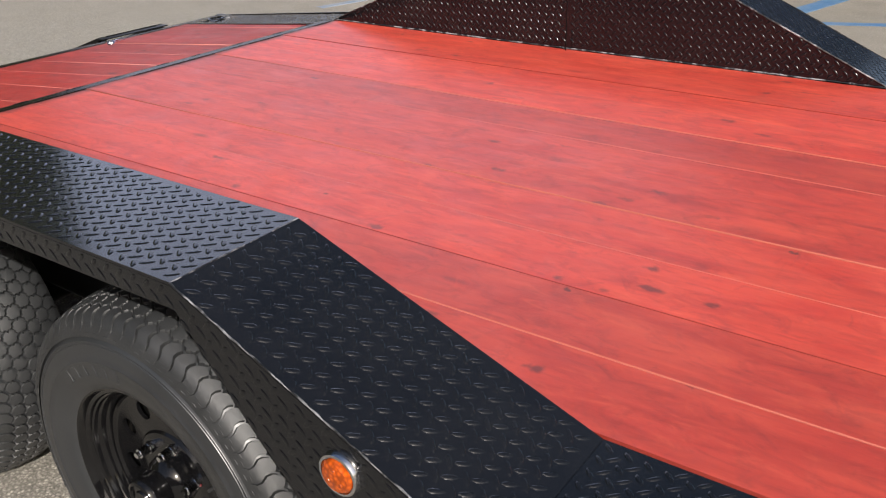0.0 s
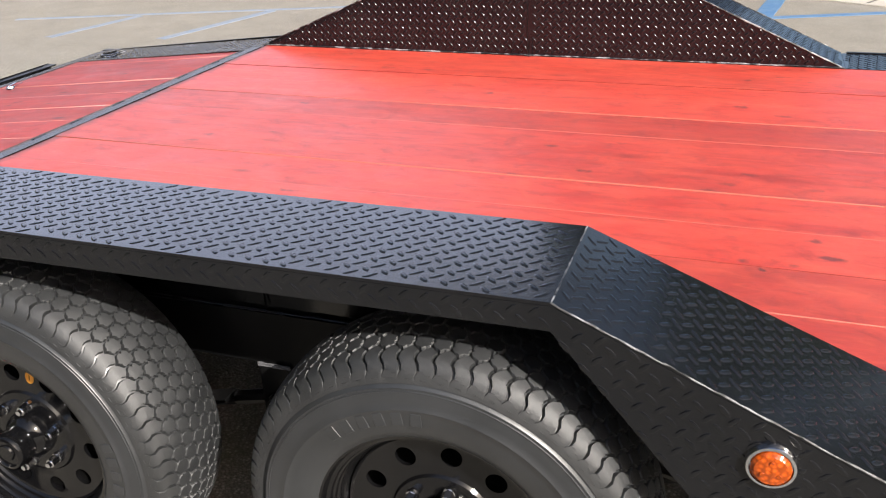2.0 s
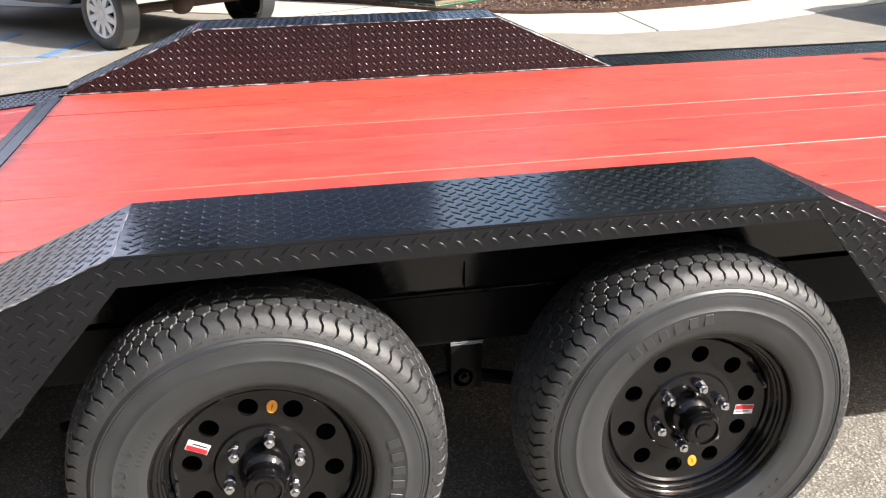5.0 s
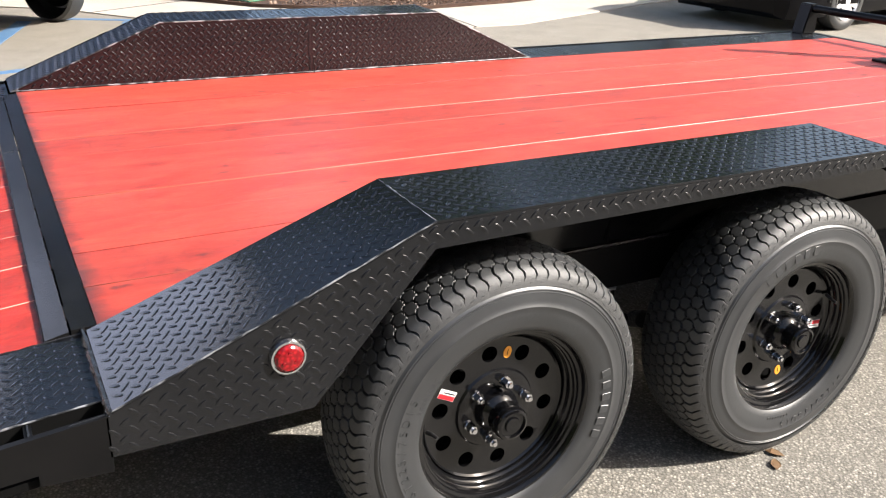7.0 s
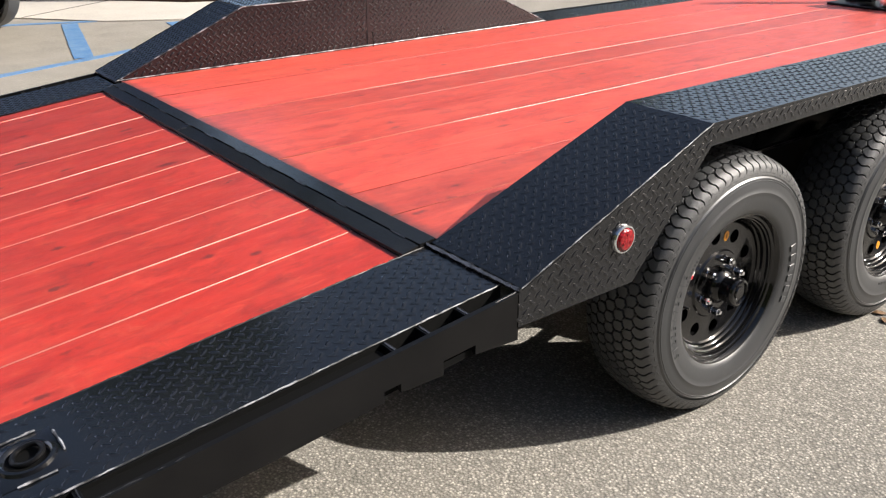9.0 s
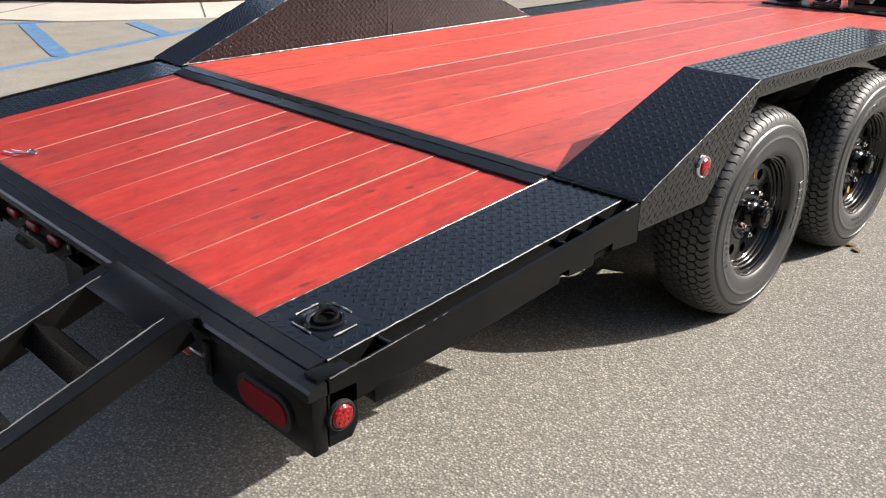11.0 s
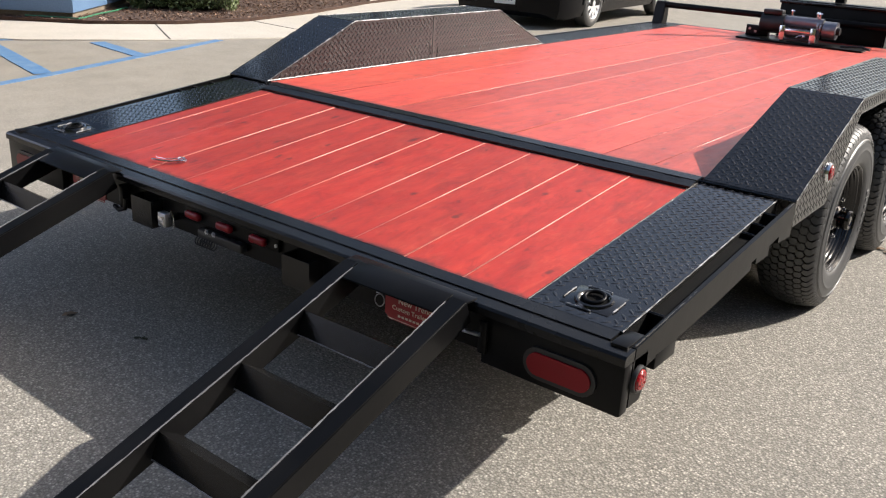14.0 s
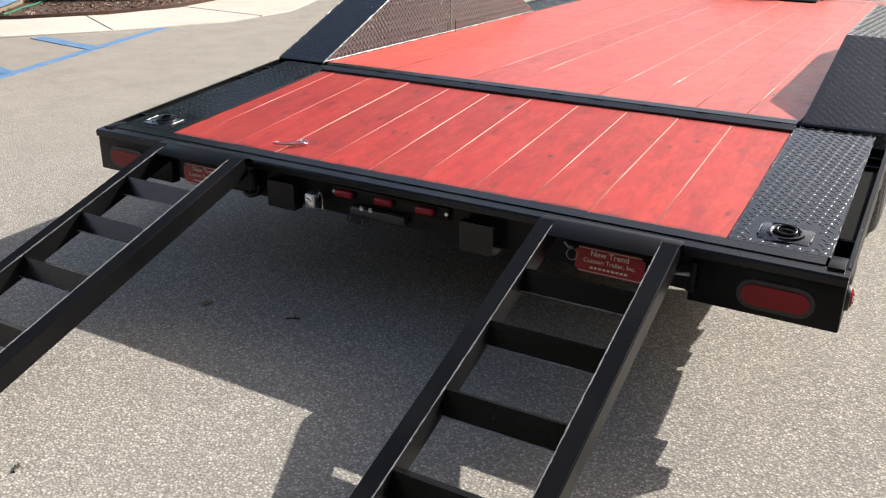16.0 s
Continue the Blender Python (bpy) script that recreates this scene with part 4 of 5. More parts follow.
# maker's plates: words kept, telephone as bars
def lettering(words, size, place, material, parent, depth=0.0006):
    cu = bpy.data.curves.new("lettering", "FONT")
    cu.body, cu.size, cu.align_x, cu.align_y, cu.extrude = words, size, "CENTER", "CENTER", depth
    tmp = new("lettering_source", cu)
    me = bpy.data.meshes.new_from_object(tmp.evaluated_get(bpy.context.evaluated_depsgraph_get()))
    bpy.data.objects.remove(tmp)
    bpy.data.curves.remove(cu)
    ob = new("lettering", me)
    me.materials.clear()
    me.materials.append(material)
    ob.parent = parent
    ob.matrix_basis = place
    return ob


for s in (1, -1):
    x = 0.708 if s > 0 else -0.793
    bm = bmesh.new()
    w, h, c = 0.100, 0.038, 0.012
    q = c * 0.7
    pts = [(x - w + c, 0.37 - h), (x + w - c, 0.37 - h), (x + w - q, 0.37 - h + q), (x + w, 0.37 - h + c), (x + w, 0.37 + h - c), (x + w - q, 0.37 + h - q), (x + w - c, 0.37 + h), (x - w + c, 0.37 + h), (x - w + q, 0.37 + h - q), (x - w, 0.37 + h - c), (x - w, 0.37 - h + c), (x - w + q, 0.37 - h + q)]
    prism(bm, pts, "y", 0.5115, 0.5148)
    plate = tpart("name_plate", bm, M_SIGN, "red name plate with pale lettering", None)
    lettering("New Trend", 0.0235, pose(x, 0.5112, 0.391, 90), M_GOLD, plate)
    lettering("Custom Trailer, Inc.", 0.0185, pose(x, 0.5112, 0.369, 90), M_GOLD, plate)
    bm = bmesh.new()
    for k in range(9):
        quad_box(bm, (x - 0.055 + k * 0.0125, 0.5105, 0.346), (x - 0.055 + k * 0.0125 + 0.0085, 0.5114, 0.352))
    part("text_bar", bm, M_GOLD, plate, smooth=None)
    bm = bmesh.new()
    for lo, hi in (((x - w + 0.008, 0.5108, 0.37 + h - 0.0045), (x + w - 0.008, 0.5114, 0.37 + h - 0.003)), ((x - w + 0.008, 0.5108, 0.37 - h + 0.003), (x + w - 0.008, 0.5114, 0.37 - h + 0.0045))):
        quad_box(bm, lo, hi)
    part("border", bm, M_GOLD, plate, smooth=None)

# recessed tie-down rings
for s in (1, -1):
    c = Vector((s * 1.128, 0.663, dove(0.663)))
    tilt = Matrix.Rotation(math.atan(0.0936), 4, "X")
    M = Matrix.Translation(c) @ tilt
    bm = rbox((-0.064, -0.052, -0.003), (0.064, 0.052, 0.0018), 0.0015, 2, M)
    pan = tpart("tie_down_pan", bm, M_PLATE, "black recessed tie-down pan")
    bm = bmesh.new()
    lathe(bm, [(0.048, 0.0015), (0.045, 0.0075), (0.040, 0.0085), (0.036, 0.0065), (0.033, 0.0025)], 40, "z")
    bm.transform(M)
    part("rim_ring", bm, M_PLATE, pan)
    # flat near-black disc stands in for the shaded hollow under the ring
    bm = bmesh.new()
    cyl(bm, (0, 0, 0.0018), (0, 0, 0.0026), 0.035, seg=28)
    bm.transform(M)
    part("recess", bm, M_DARK, pan)
    bm = bmesh.new()
    torus(bm, (0, 0.003, 0.0085), Matrix.Rotation(radians(8), 3, "X"), 0.024, 0.0046, 28, 10)
    bm.transform(M)
    part("ring", bm, M_FRAME, pan)
    for k in (-1, 1):
        weld(pan, (0, 0, 0), [[M @ Vector((-0.045, k * 0.054, 0.003)), M @ Vector((0.02, k * 0.054, 0.003))], [M @ Vector((k * 0.066, -0.03, 0.003)), M @ Vector((k * 0.066, 0.03, 0.003))]], 0.0022, 21 + k, M_CHIPPED)


# ---- wheels ----
def wheel_parts(parent, at, s, spin, orange, paper, mark, holes):
    rot = Euler((radians(spin), 0, 0 if s > 0 else math.pi)).to_matrix().to_4x4()
    down = rot.to_3x3().transposed() @ Vector((0, 0, -1))

    def settle(b):
        for v in b.verts:
            over = v.co.dot(down) - at.z
            if over > 0:
                v.co -= down * over
    # steel disc wheel with ten round holes; 0 along the axis is the tyre's middle
    bm = bmesh.new()
    seg = 120
    lathe(bm, [(0.198, -0.09), (0.190, -0.08), (0.178, -0.05), (0.175, 0.0), (0.176, 0.045), (0.182, 0.062), (0.186, 0.078), (0.196, 0.084), (0.206, 0.088), (0.210, 0.095), (0.207, 0.100), (0.2025, 0.0985), (0.1995, 0.0935), (0.1975, 0.088), (0.1915, 0.0855), (0.1895, 0.082), (0.1885, 0.074), (0.1825, 0.0705), (0.180, 0.067), (0.1785, 0.058), (0.1745, 0.054), (0.1735, 0.050), (0.1725, 0.030)], seg)
    rim = part("wheel", bm, M_RIM, parent, "gloss black steel trailer wheel with radial tyre", 35, at)
    rim.matrix_basis = Matrix.Translation(at) @ rot
    # dished disc with holes cut through
    bm = bmesh.new()
    hole_r, hole_c, nh = 0.0185, 0.1325, 10
    rings = [0.048, 0.068, 0.084, 0.090, 0.094, 0.104]
    depth = {0.048: 0.052, 0.068: 0.052, 0.084: 0.0512, 0.090: 0.050, 0.094: 0.045, 0.104: 0.044}
    outer = [(0.161, 0.044), (0.168, 0.050)]
    prev = None
    for r in rings:
        row = [bm.verts.new((depth[r], r * math.cos(2 * math.pi * k / seg), r * math.sin(2 * math.pi * k / seg))) for k in range(seg)]
        if prev:
            for k in range(seg):
                bm.faces.new((prev[k], prev[(k + 1) % seg], row[(k + 1) % seg], row[k]))
        prev = row
    in_row = prev
    out_row = [bm.verts.new((0.044, 0.161 * math.cos(2 * math.pi * k / seg), 0.161 * math.sin(2 * math.pi * k / seg))) for k in range(seg)]
    last = out_row
    for r, x in ((0.166, 0.0455), (0.170, 0.050), (0.1722, 0.047)):
        lip = [bm.verts.new((x, r * math.cos(2 * math.pi * k / seg), r * math.sin(2 * math.pi * k / seg))) for k in range(seg)]
        for k in range(seg):
            bm.faces.new((last[k], last[(k + 1) % seg], lip[(k + 1) % seg], lip[k]))
        last = lip
    per = seg // nh
    for h in range(nh):
        t0 = 2 * math.pi * (h * per + per / 2) / seg
        cy, cz = hole_c * math.cos(t0), hole_c * math.sin(t0)
        ring_in = in_row[h * per:h * per + per + 1] if h < nh - 1 else in_row[h * per:] + in_row[:1]
        ring_out = out_row[h * per:h * per + per + 1] if h < nh - 1 else out_row[h * per:] + out_row[:1]
        loop = ring_in + ring_out[::-1]
        hv = []
        turn = [math.atan2(p.co.z - cz, p.co.y - cy) for p in loop]
        way = 1 if sum((math.sin(turn[(i + 1) % len(turn)] - turn[i]) for i in range(len(turn)))) > 0 else -1
        for i, p in enumerate(loop):
            a = turn[0] + way * 2 * math.pi * i / len(loop)
            hv.append((bm.verts.new((0.0435, cy + hole_r * math.cos(a), cz + hole_r * math.sin(a))), bm.verts.new((0.036, cy + hole_r * math.cos(a), cz + hole_r * math.sin(a)))))
        n = len(loop)
        for i in range(n):
            j = (i + 1) % n
            if loop[i] is not loop[j]:
                bm.faces.new((loop[i], loop[j], hv[j][0], hv[i][0]))
            bm.faces.new((hv[i][0], hv[j][0], hv[j][1], hv[i][1]))
    part("disc", bm, M_RIM, rim, "pressed disc with round holes", 30).rotation_euler = (radians(holes), 0, 0)
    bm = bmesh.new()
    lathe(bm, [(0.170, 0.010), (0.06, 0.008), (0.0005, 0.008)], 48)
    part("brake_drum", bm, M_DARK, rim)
    bm = bmesh.new()
    lathe(bm, [(0.050, 0.024), (0.050, 0.058), (0.047, 0.069), (0.040, 0.077), (0.036, 0.081), (0.036, 0.097), (0.0385, 0.102), (0.0385, 0.114), (0.035, 0.121), (0.030, 0.123), (0.028, 0.118), (0.018, 0.118), (0.016, 0.122), (0.0005, 0.122)], 40)
    part("hub", bm, M_RIM, rim, "black greased hub with cap")
    for k in range(6):
        t = 2 * math.pi * (k + 0.30) / 6
        y, z = 0.070 * math.cos(t), 0.070 * math.sin(t)
        bm = bmesh.new()
        cyl(bm, (0.051, y, z), (0.058, y, z), 0.0120, 0.0105, 12)
        cyl(bm, (0.058, y, z), (0.076, y, z), 0.0105, 0.0098, 6)
        cyl(bm, (0.076, y, z), (0.083, y, z), 0.0060, 0.0055, 10)
        part("lug_nut", bm, M_CHROME, rim, "chrome lug nut", 25)
    bm = bmesh.new()
    v0, v1 = radians(paper + 32), radians(paper + 30)
    cyl(bm, (0.050, 0.163 * math.cos(v0), 0.163 * math.sin(v0)), (0.070, 0.160 * math.cos(v1), 0.160 * math.sin(v1)), 0.0048, 0.0045, 10)
    cyl(bm, (0.070, 0.160 * math.cos(v1), 0.160 * math.sin(v1)), (0.086, 0.157 * math.cos(v1), 0.157 * math.sin(v1)), 0.0038, 0.0034, 10)
    part("valve_stem", bm, M_PLASTIC, rim)
    def sticker(name, t, r, w, h, material, label, roundish, slide=0.0, up=0.0):
        b = bmesh.new()
        o = Vector((0.0444 + up, r * math.cos(t) - slide * math.sin(t), r * math.sin(t) + slide * math.cos(t)))
        u = Vector((0, -math.sin(t), math.cos(t)))
        v = Vector((0, math.cos(t), math.sin(t)))
        if roundish:
            pts = [o + u * math.cos(a) * w / 2 + v * math.sin(a) * h / 2 for a in [2 * math.pi * i / 16 for i in range(16)]]
        else:
            pts = [o + u * a * w / 2 + v * c * h / 2 for a, c in ((-1, -1), (1, -1), (1, 1), (-1, 1))]
        lo = [b.verts.new(p) for p in pts]
        hi = [b.verts.new(p + Vector((0.0008, 0, 0))) for p in pts]
        b.faces.new(hi)
        for i in range(len(pts)):
            b.faces.new((lo[i], lo[(i + 1) % len(pts)], hi[(i + 1) % len(pts)], hi[i]))
        return part(name, b, material, rim, label, None)
    sticker("sticker", radians(orange), 0.130, 0.020, 0.028, M_STICKORANGE, "orange oval sticker", True)
    sticker("sticker_bar", radians(orange), 0.130, 0.0016, 0.012, M_DARK, "", False, 0.0, 0.0006)
    sticker("label_sticker", radians(paper), 0.130, 0.022, 0.042, M_WHITE, "white and red paper label", False)
    sticker("label_stripe", radians(paper), 0.130, 0.010, 0.0400, M_STICKRED, "red stripe", False, 0.0050, 0.0006)
    sticker("text_bar", radians(paper), 0.127, 0.0022, 0.030, M_DARK, "", False, -0.0045, 0.0006)
    # tyre
    bm = bmesh.new()
    prof = [(0.200, 0.092), (0.208, 0.102), (0.222, 0.108), (0.250, 0.1125), (0.262, 0.1130), (0.2630, 0.1138), (0.2645, 0.1138), (0.2655, 0.1128), (0.278, 0.1118), (0.2925, 0.1092), (0.2932, 0.1101), (0.2946, 0.1099), (0.2952, 0.1086), (0.2975, 0.1081), (0.2982, 0.1090), (0.2996, 0.1087), (0.3002, 0.1074), (0.308, 0.1035), (0.320, 0.0965), (0.329, 0.088), (0.336, 0.076), (0.343, 0.050), (0.347, 0.0)]
    full = prof + [(r, -x) for r, x in prof[::-1][1:]]
    lathe(bm, full, 96)
    settle(bm)
    part("tyre", bm, M_RUBBER, rim, "black trailer tyre with blocky tread", 50)
    # tread: five rows of interlocking six-sided blocks parted by narrow grooves, and waved shoulder blocks
    bm = bmesh.new()
    n = 74
    R = 0.3565
    step = 2 * math.pi / n
    wide = 0.0272
    wob = random.Random(5)

    def at_tread(u, x, drop):
        r = R - x * x * 1.9 - drop
        return bm.verts.new((x, r * math.cos(u * step), r * math.sin(u * step)))

    # half outline of one block: along the rim in steps, across it in row widths
    side_a = ((0.50, -0.333), (0.58, -0.17), (0.43, -0.03), (0.57, 0.13), (0.50, 0.333))
    outline = list(side_a) + [(0.30, 0.50), (0.16, 0.50), (0.0, 0.667), (-0.20, 0.44), (-0.34, 0.46)]
    outline += [(u - 1.0, v) for u, v in side_a[::-1]] + [(-0.30, -0.56), (-0.16, -0.54), (0.0, -0.667), (0.20, -0.50), (0.34, -0.50)]
    for k in range(n):
        for row in range(-2, 3):
            uc, vc = k + 0.5 * (row % 2), row
            lift = wob.uniform(-0.0005, 0.0005)
            rings = []
            for scale, drop in ((0.58, -0.0003), (0.81, 0.0000), (0.84, 0.0006), (0.86, 0.0100)):
                rings.append([at_tread(uc + u * scale, (vc + v * scale) * wide, drop + lift) for u, v in outline])
            mid = at_tread(uc, vc * wide, lift - 0.0003)
            m = len(outline)
            for i in range(m):
                j = (i + 1) % m
                bm.faces.new((mid, rings[0][i], rings[0][j]))
                for p, q in zip(rings, rings[1:]):
                    bm.faces.new((p[i], p[j], q[j], q[i]))
        for side in (1, -1):
            uc = k + 0.5
            line = ((None, None, 0.0), (0.0800, 0.3440, 0.14), (0.0870, 0.3405, 0.16), (0.0945, 0.3345, -0.06), (0.0995, 0.3270, -0.10), (0.1030, 0.3190, 0.06), (0.1055, 0.3110, 0.04), (0.1068, 0.3065, 0.0))
            slim = (0.88, 0.90, 0.91, 0.94, 0.98, 1.06, 1.06, 1.06)
            cut = (1.0, 1.0, 1.0, 0.85, 0.5, 0.06, 0.0, 0.0)
            cols = []
            for c in (-0.472, -0.445, -0.43, -0.2, 0.0, 0.2, 0.43, 0.445, 0.472):
                col = []
                for q, (x, r, wave) in enumerate(line):
                    if x is None:
                        x = wide * (3 - 0.667 + 0.667 * abs(c)) + 0.0018
                        r = R - x * x * 1.9
                    deep = 0.0080 if abs(c) > 0.47 else 0.0010 if abs(c) > 0.44 else 0.0
                    deep *= cut[q]
                    a = (uc + c * slim[q] + wave) * step
                    rr = r - deep
                    col.append(bm.verts.new((side * (x - deep * 0.35), rr * math.cos(a), rr * math.sin(a))))
                x = col[0].co.x
                rr = math.hypot(col[0].co.y, col[0].co.z) - 0.008
                a = (uc + c * 0.85) * step
                col.insert(0, bm.verts.new((x - side * 0.001, rr * math.cos(a), rr * math.sin(a))))
                cols.append(col)
            for p, q in zip(cols, cols[1:]):
                for i in range(len(p) - 1):
                    bm.faces.new((p[i], p[i + 1], q[i + 1], q[i]))
            # short raised ticks across each shoulder block
            for c, r, w in ((-0.22, 0.3215, 0.13), (0.2, 0.3255, 0.14), (0.02, 0.3140, 0.15), (-0.25, 0.3335, 0.12)):
                x = 0.1062 - (r - 0.3110) * 0.44 - max(0, r - 0.327) * 0.35
                a0, a1 = (uc + c - w) * step, (uc + c + w) * step
                v = [bm.verts.new((side * (x + up), (r + dr) * math.cos(a), (r + dr) * math.sin(a))) for a in (a0, a1) for dr, up in ((-0.0011, -0.002), (-0.0005, 0.0009), (0.0005, 0.0007), (0.0011, -0.002))]
                for e in range(3):
                    bm.faces.new((v[e], v[e + 1], v[e + 5], v[e + 4]))
    settle(bm)
    tb = part("tread_rubber", bm, M_TREAD, rim, smooth=35)
    tagged(tb, kind="stuff")
    # raised size figures; the maker's name is left as plain bars
    def around(words, r, mid, size, flip=False):
        step = size * 0.86 / r
        for i, ch in enumerate(words):
            if ch == " ":
                continue
            a = mid + (i - (len(words) - 1) / 2) * step * (-1)
            yy, zz = r * math.cos(a), r * math.sin(a)
            yield ch, yy, zz, a
    for ch, yy, zz, a in around("ST225/75D15", 0.249, radians(180 + mark), 0.026):
        basis = Matrix(((0, 0, 1), (math.sin(a), math.cos(a), 0), (-math.cos(a), math.sin(a), 0))).to_4x4()
        lettering(ch, 0.027, Matrix.Translation((0.1120, yy, zz)) @ basis, M_RUBBER, rim, 0.0012)
    for ch, yy, zz, a in around("XXXXXX", 0.247, radians(mark - 4), 0.036):
        basis = Matrix(((0, 0, 1), (math.sin(a), math.cos(a), 0), (-math.cos(a), math.sin(a), 0))).to_4x4()
        bm = rbox((-0.009, -0.0115, 0), (0.009, 0.0115, 0.0018), 0.0006, 1, Matrix.Translation((0.1115, yy, zz)) @ basis)
        part("raised_bar", bm, M_RUBBER, rim)
    for ch, yy, zz, a in around("XXXXXXXX", 0.2265, radians(mark + 150), 0.012):
        basis = Matrix(((0, 0, 1), (math.sin(a), math.cos(a), 0), (-math.cos(a), math.sin(a), 0))).to_4x4()
        bm = bmesh.new()
        quad_box(bm, (-0.003, -0.004, 0), (0.003, 0.004, 0.0012), Matrix.Translation((0.1085, yy, zz)) @ basis)
        part("raised_bar", bm, M_RUBBER, rim, smooth=None)
    return rim


for s in (1, -1):
    for y, orange, paper, mark, holes in ((2.315, 79, 153, 0, 8), (3.173, 281, -6, 115, -7)):
        wheel_parts(trailer, Vector((s * 1.187, y, 0.349)) - OFF, s, 0.0, orange, paper, mark, holes)


# ---- loading ramps ----
SLOPE = math.atan(0.336)


def ramp(x0, x1, skew):
    """A ladder ramp hooked over the tail ledge, its foot on the ground."""
    top = Vector((0, 0.452, 0.487))
    length = (top.z - 0.0) / math.sin(SLOPE)
    d = Vector((0, -math.cos(SLOPE), -math.sin(SLOPE)))
    up = Vector((0, -math.sin(SLOPE), math.cos(SLOPE)))
    mid = (x0 + x1) / 2
    base = Vector((mid, -1.0, 0))
    r = thing("loading_ramp", tuple(base), label="black steel ladder ramp hooked on the trailer tail", category="ramp", group="loading ramps")
    M = Matrix(((1, 0, 0), (0, d.y, up.y), (0, d.z, up.z))).to_4x4()
    M = Matrix.Translation(Vector((mid, top.y, top.z)) - base) @ Matrix.Rotation(radians(skew), 4, "Z") @ M
    w = (x1 - x0) / 2
    drop = 0.065
    for s in (1, -1):
        a, b = sorted((s * w, s * (w - 0.048)))
        bm = bmesh.new()
        foot = length - 0.004
        prism(bm, [(-0.005, 0), (foot, 0), (foot - drop / math.tan(SLOPE) * 0.98, -drop), (-0.005, -drop)], "x", a, b)
        bmesh.ops.bevel(bm, geom=bm.edges[:], offset=0.003, segments=2, affect="EDGES")
        bm.transform(M)
        part("side_rail", bm, M_FRAME, r)
        # light grey bead puts the glint of the rail's inner edge into colour
        bead = [M @ Vector((s * (w - 0.0475), t, 0.0012)) for t in (0.02, length - 0.1)]
        weld(r, (0, 0, 0), [bead], 0.0017, 30, M_BRIGHTBEAD)
    for k in range(6):
        t = (0.180, 0.387, 0.623, 0.862, 1.098, 1.334)[k]
        bm = bmesh.new()
        for a, b in ((0.040, 0.035), (-0.040, -0.035)):
            prism(bm, [(t + 0.02, -0.004), (t + 0.02 + a, -0.050), (t + 0.02 + b, -0.052), (t + 0.02, -0.0105)], "x", -w + 0.0485, w - 0.0485)
        bm.transform(M)
        part("rung", bm, M_TOPBAR, r, smooth=None)
        weld(r, (0, 0, 0), [[M @ Vector((x, t + 0.060, -0.050)) for x in (-w + 0.05, w - 0.05)]], 0.0016, 40 + k, M_BRIGHTBEAD)
    bm = rbox((-w + 0.0485, -0.012, -0.0055), (w - 0.0485, 0.062, 0.0005), 0.002)
    bm.transform(M)
    part("hook_plate", bm, M_FRAME, r)
    bm = rbox((-w, -0.046, -0.0005), (w, -0.005, 0.0055), 0.002)
    bm.transform(Matrix.Translation(Vector((mid, top.y, top.z - 0.0065)) - base) @ Matrix.Rotation(math.pi, 4, "Z"))
    part("hook_lip", bm, M_FRAME, r)
    return r


ramp(0.516, 0.908, 0.7)
ramp(-0.948, -0.553, 0.2)


# ---- front end: tube rail, post, box and winch ----
bm = bmesh.new()
cyl(bm, (-1.29, 6.05, 0.742), (1.29, 6.05, 0.742), 0.024, seg=20)
tpart("front_tube", bm, M_FRAME, "black tube rail across the front")
for s in (1, -1):
    bm = bmesh.new()
    prism(bm, [(5.98, DECK + 0.001), (6.09, DECK + 0.001), (6.085, 0.77), (6.02, 0.77)], "x", s * 1.20, s * 1.29)
    bmesh.ops.bevel(bm, geom=bm.edges[:], offset=0.006, segments=2, affect="EDGES")
    tpart("tube_bracket", bm, M_FRAME, "black folded steel bracket")
tpart("front_bar", rbox((-1.29, 6.075, 0.47), (1.29, 6.13, DECK), 0.005), M_FRAME)
bm = bmesh.new()
prism(bm, [(6.14, 0.50), (6.14, 0.83), (6.16, 0.87), (6.30, 0.87), (6.33, 0.83), (6.33, 0.50)], "x", -0.30, 0.50)
bmesh.ops.bevel(bm, geom=bm.edges[:], offset=0.012, segments=2, affect="EDGES")
box_ = tpart("tool_box", bm, M_FRAME, "black steel box at the front")
bm = rbox((-0.31, 6.13, 0.842), (0.51, 6.345, 0.862), 0.006)
part("lid", bm, M_TOPBAR, box_)
bm = rbox((0.04, 6.36, 0.30), (0.11, 6.43, 1.75), 0.006)
tpart("jack_post", bm, M_FRAME, "black square upright post")
for s in (1, -1):
    bm = bmesh.new()
    v = quad_box(bm, (-0.04, 0, -0.06), (0.04, 1.75, 0.06))
    bm.transform(Matrix.Translation((s * 0.85, 6.13, 0.45)) @ Matrix.Rotation(radians(s * 27), 4, "Z"))
    tpart("drawbar", bm, M_FRAME, "black steel drawbar", None)

winch = thing("winch", (0.02, 5.70, DECK), label="grey electric winch with chrome tie rods on a black plate", category="winch")
part("mount_plate", rbox((-0.44, -0.10, 0.0), (0.46, 0.16, 0.014), 0.003), M_FRAME, winch)
part("mount_angle", rbox((-0.44, 0.10, 0.014), (-0.27, 0.15, 0.09), 0.003), M_FRAME, winch)
for k in range(3):
    bm = bmesh.new()
    cyl(bm, (-0.41 + 0.045 * k, 0.094, 0.062 - 0.018 * (k % 2)), (-0.41 + 0.045 * k, 0.0998, 0.062 - 0.018 * (k % 2)), 0.010, seg=6)
    part("bolt", bm, M_STEEL, winch)
bm = bmesh.new()
cyl(bm, (-0.30, 0.03, 0.125), (-0.13, 0.03, 0.125), 0.072, seg=28)
bmesh.ops.bevel(bm, geom=[e for e in bm.edges if len(e.link_faces) == 2 and e.calc_face_angle() > 1], offset=0.012, segments=2, affect="EDGES")
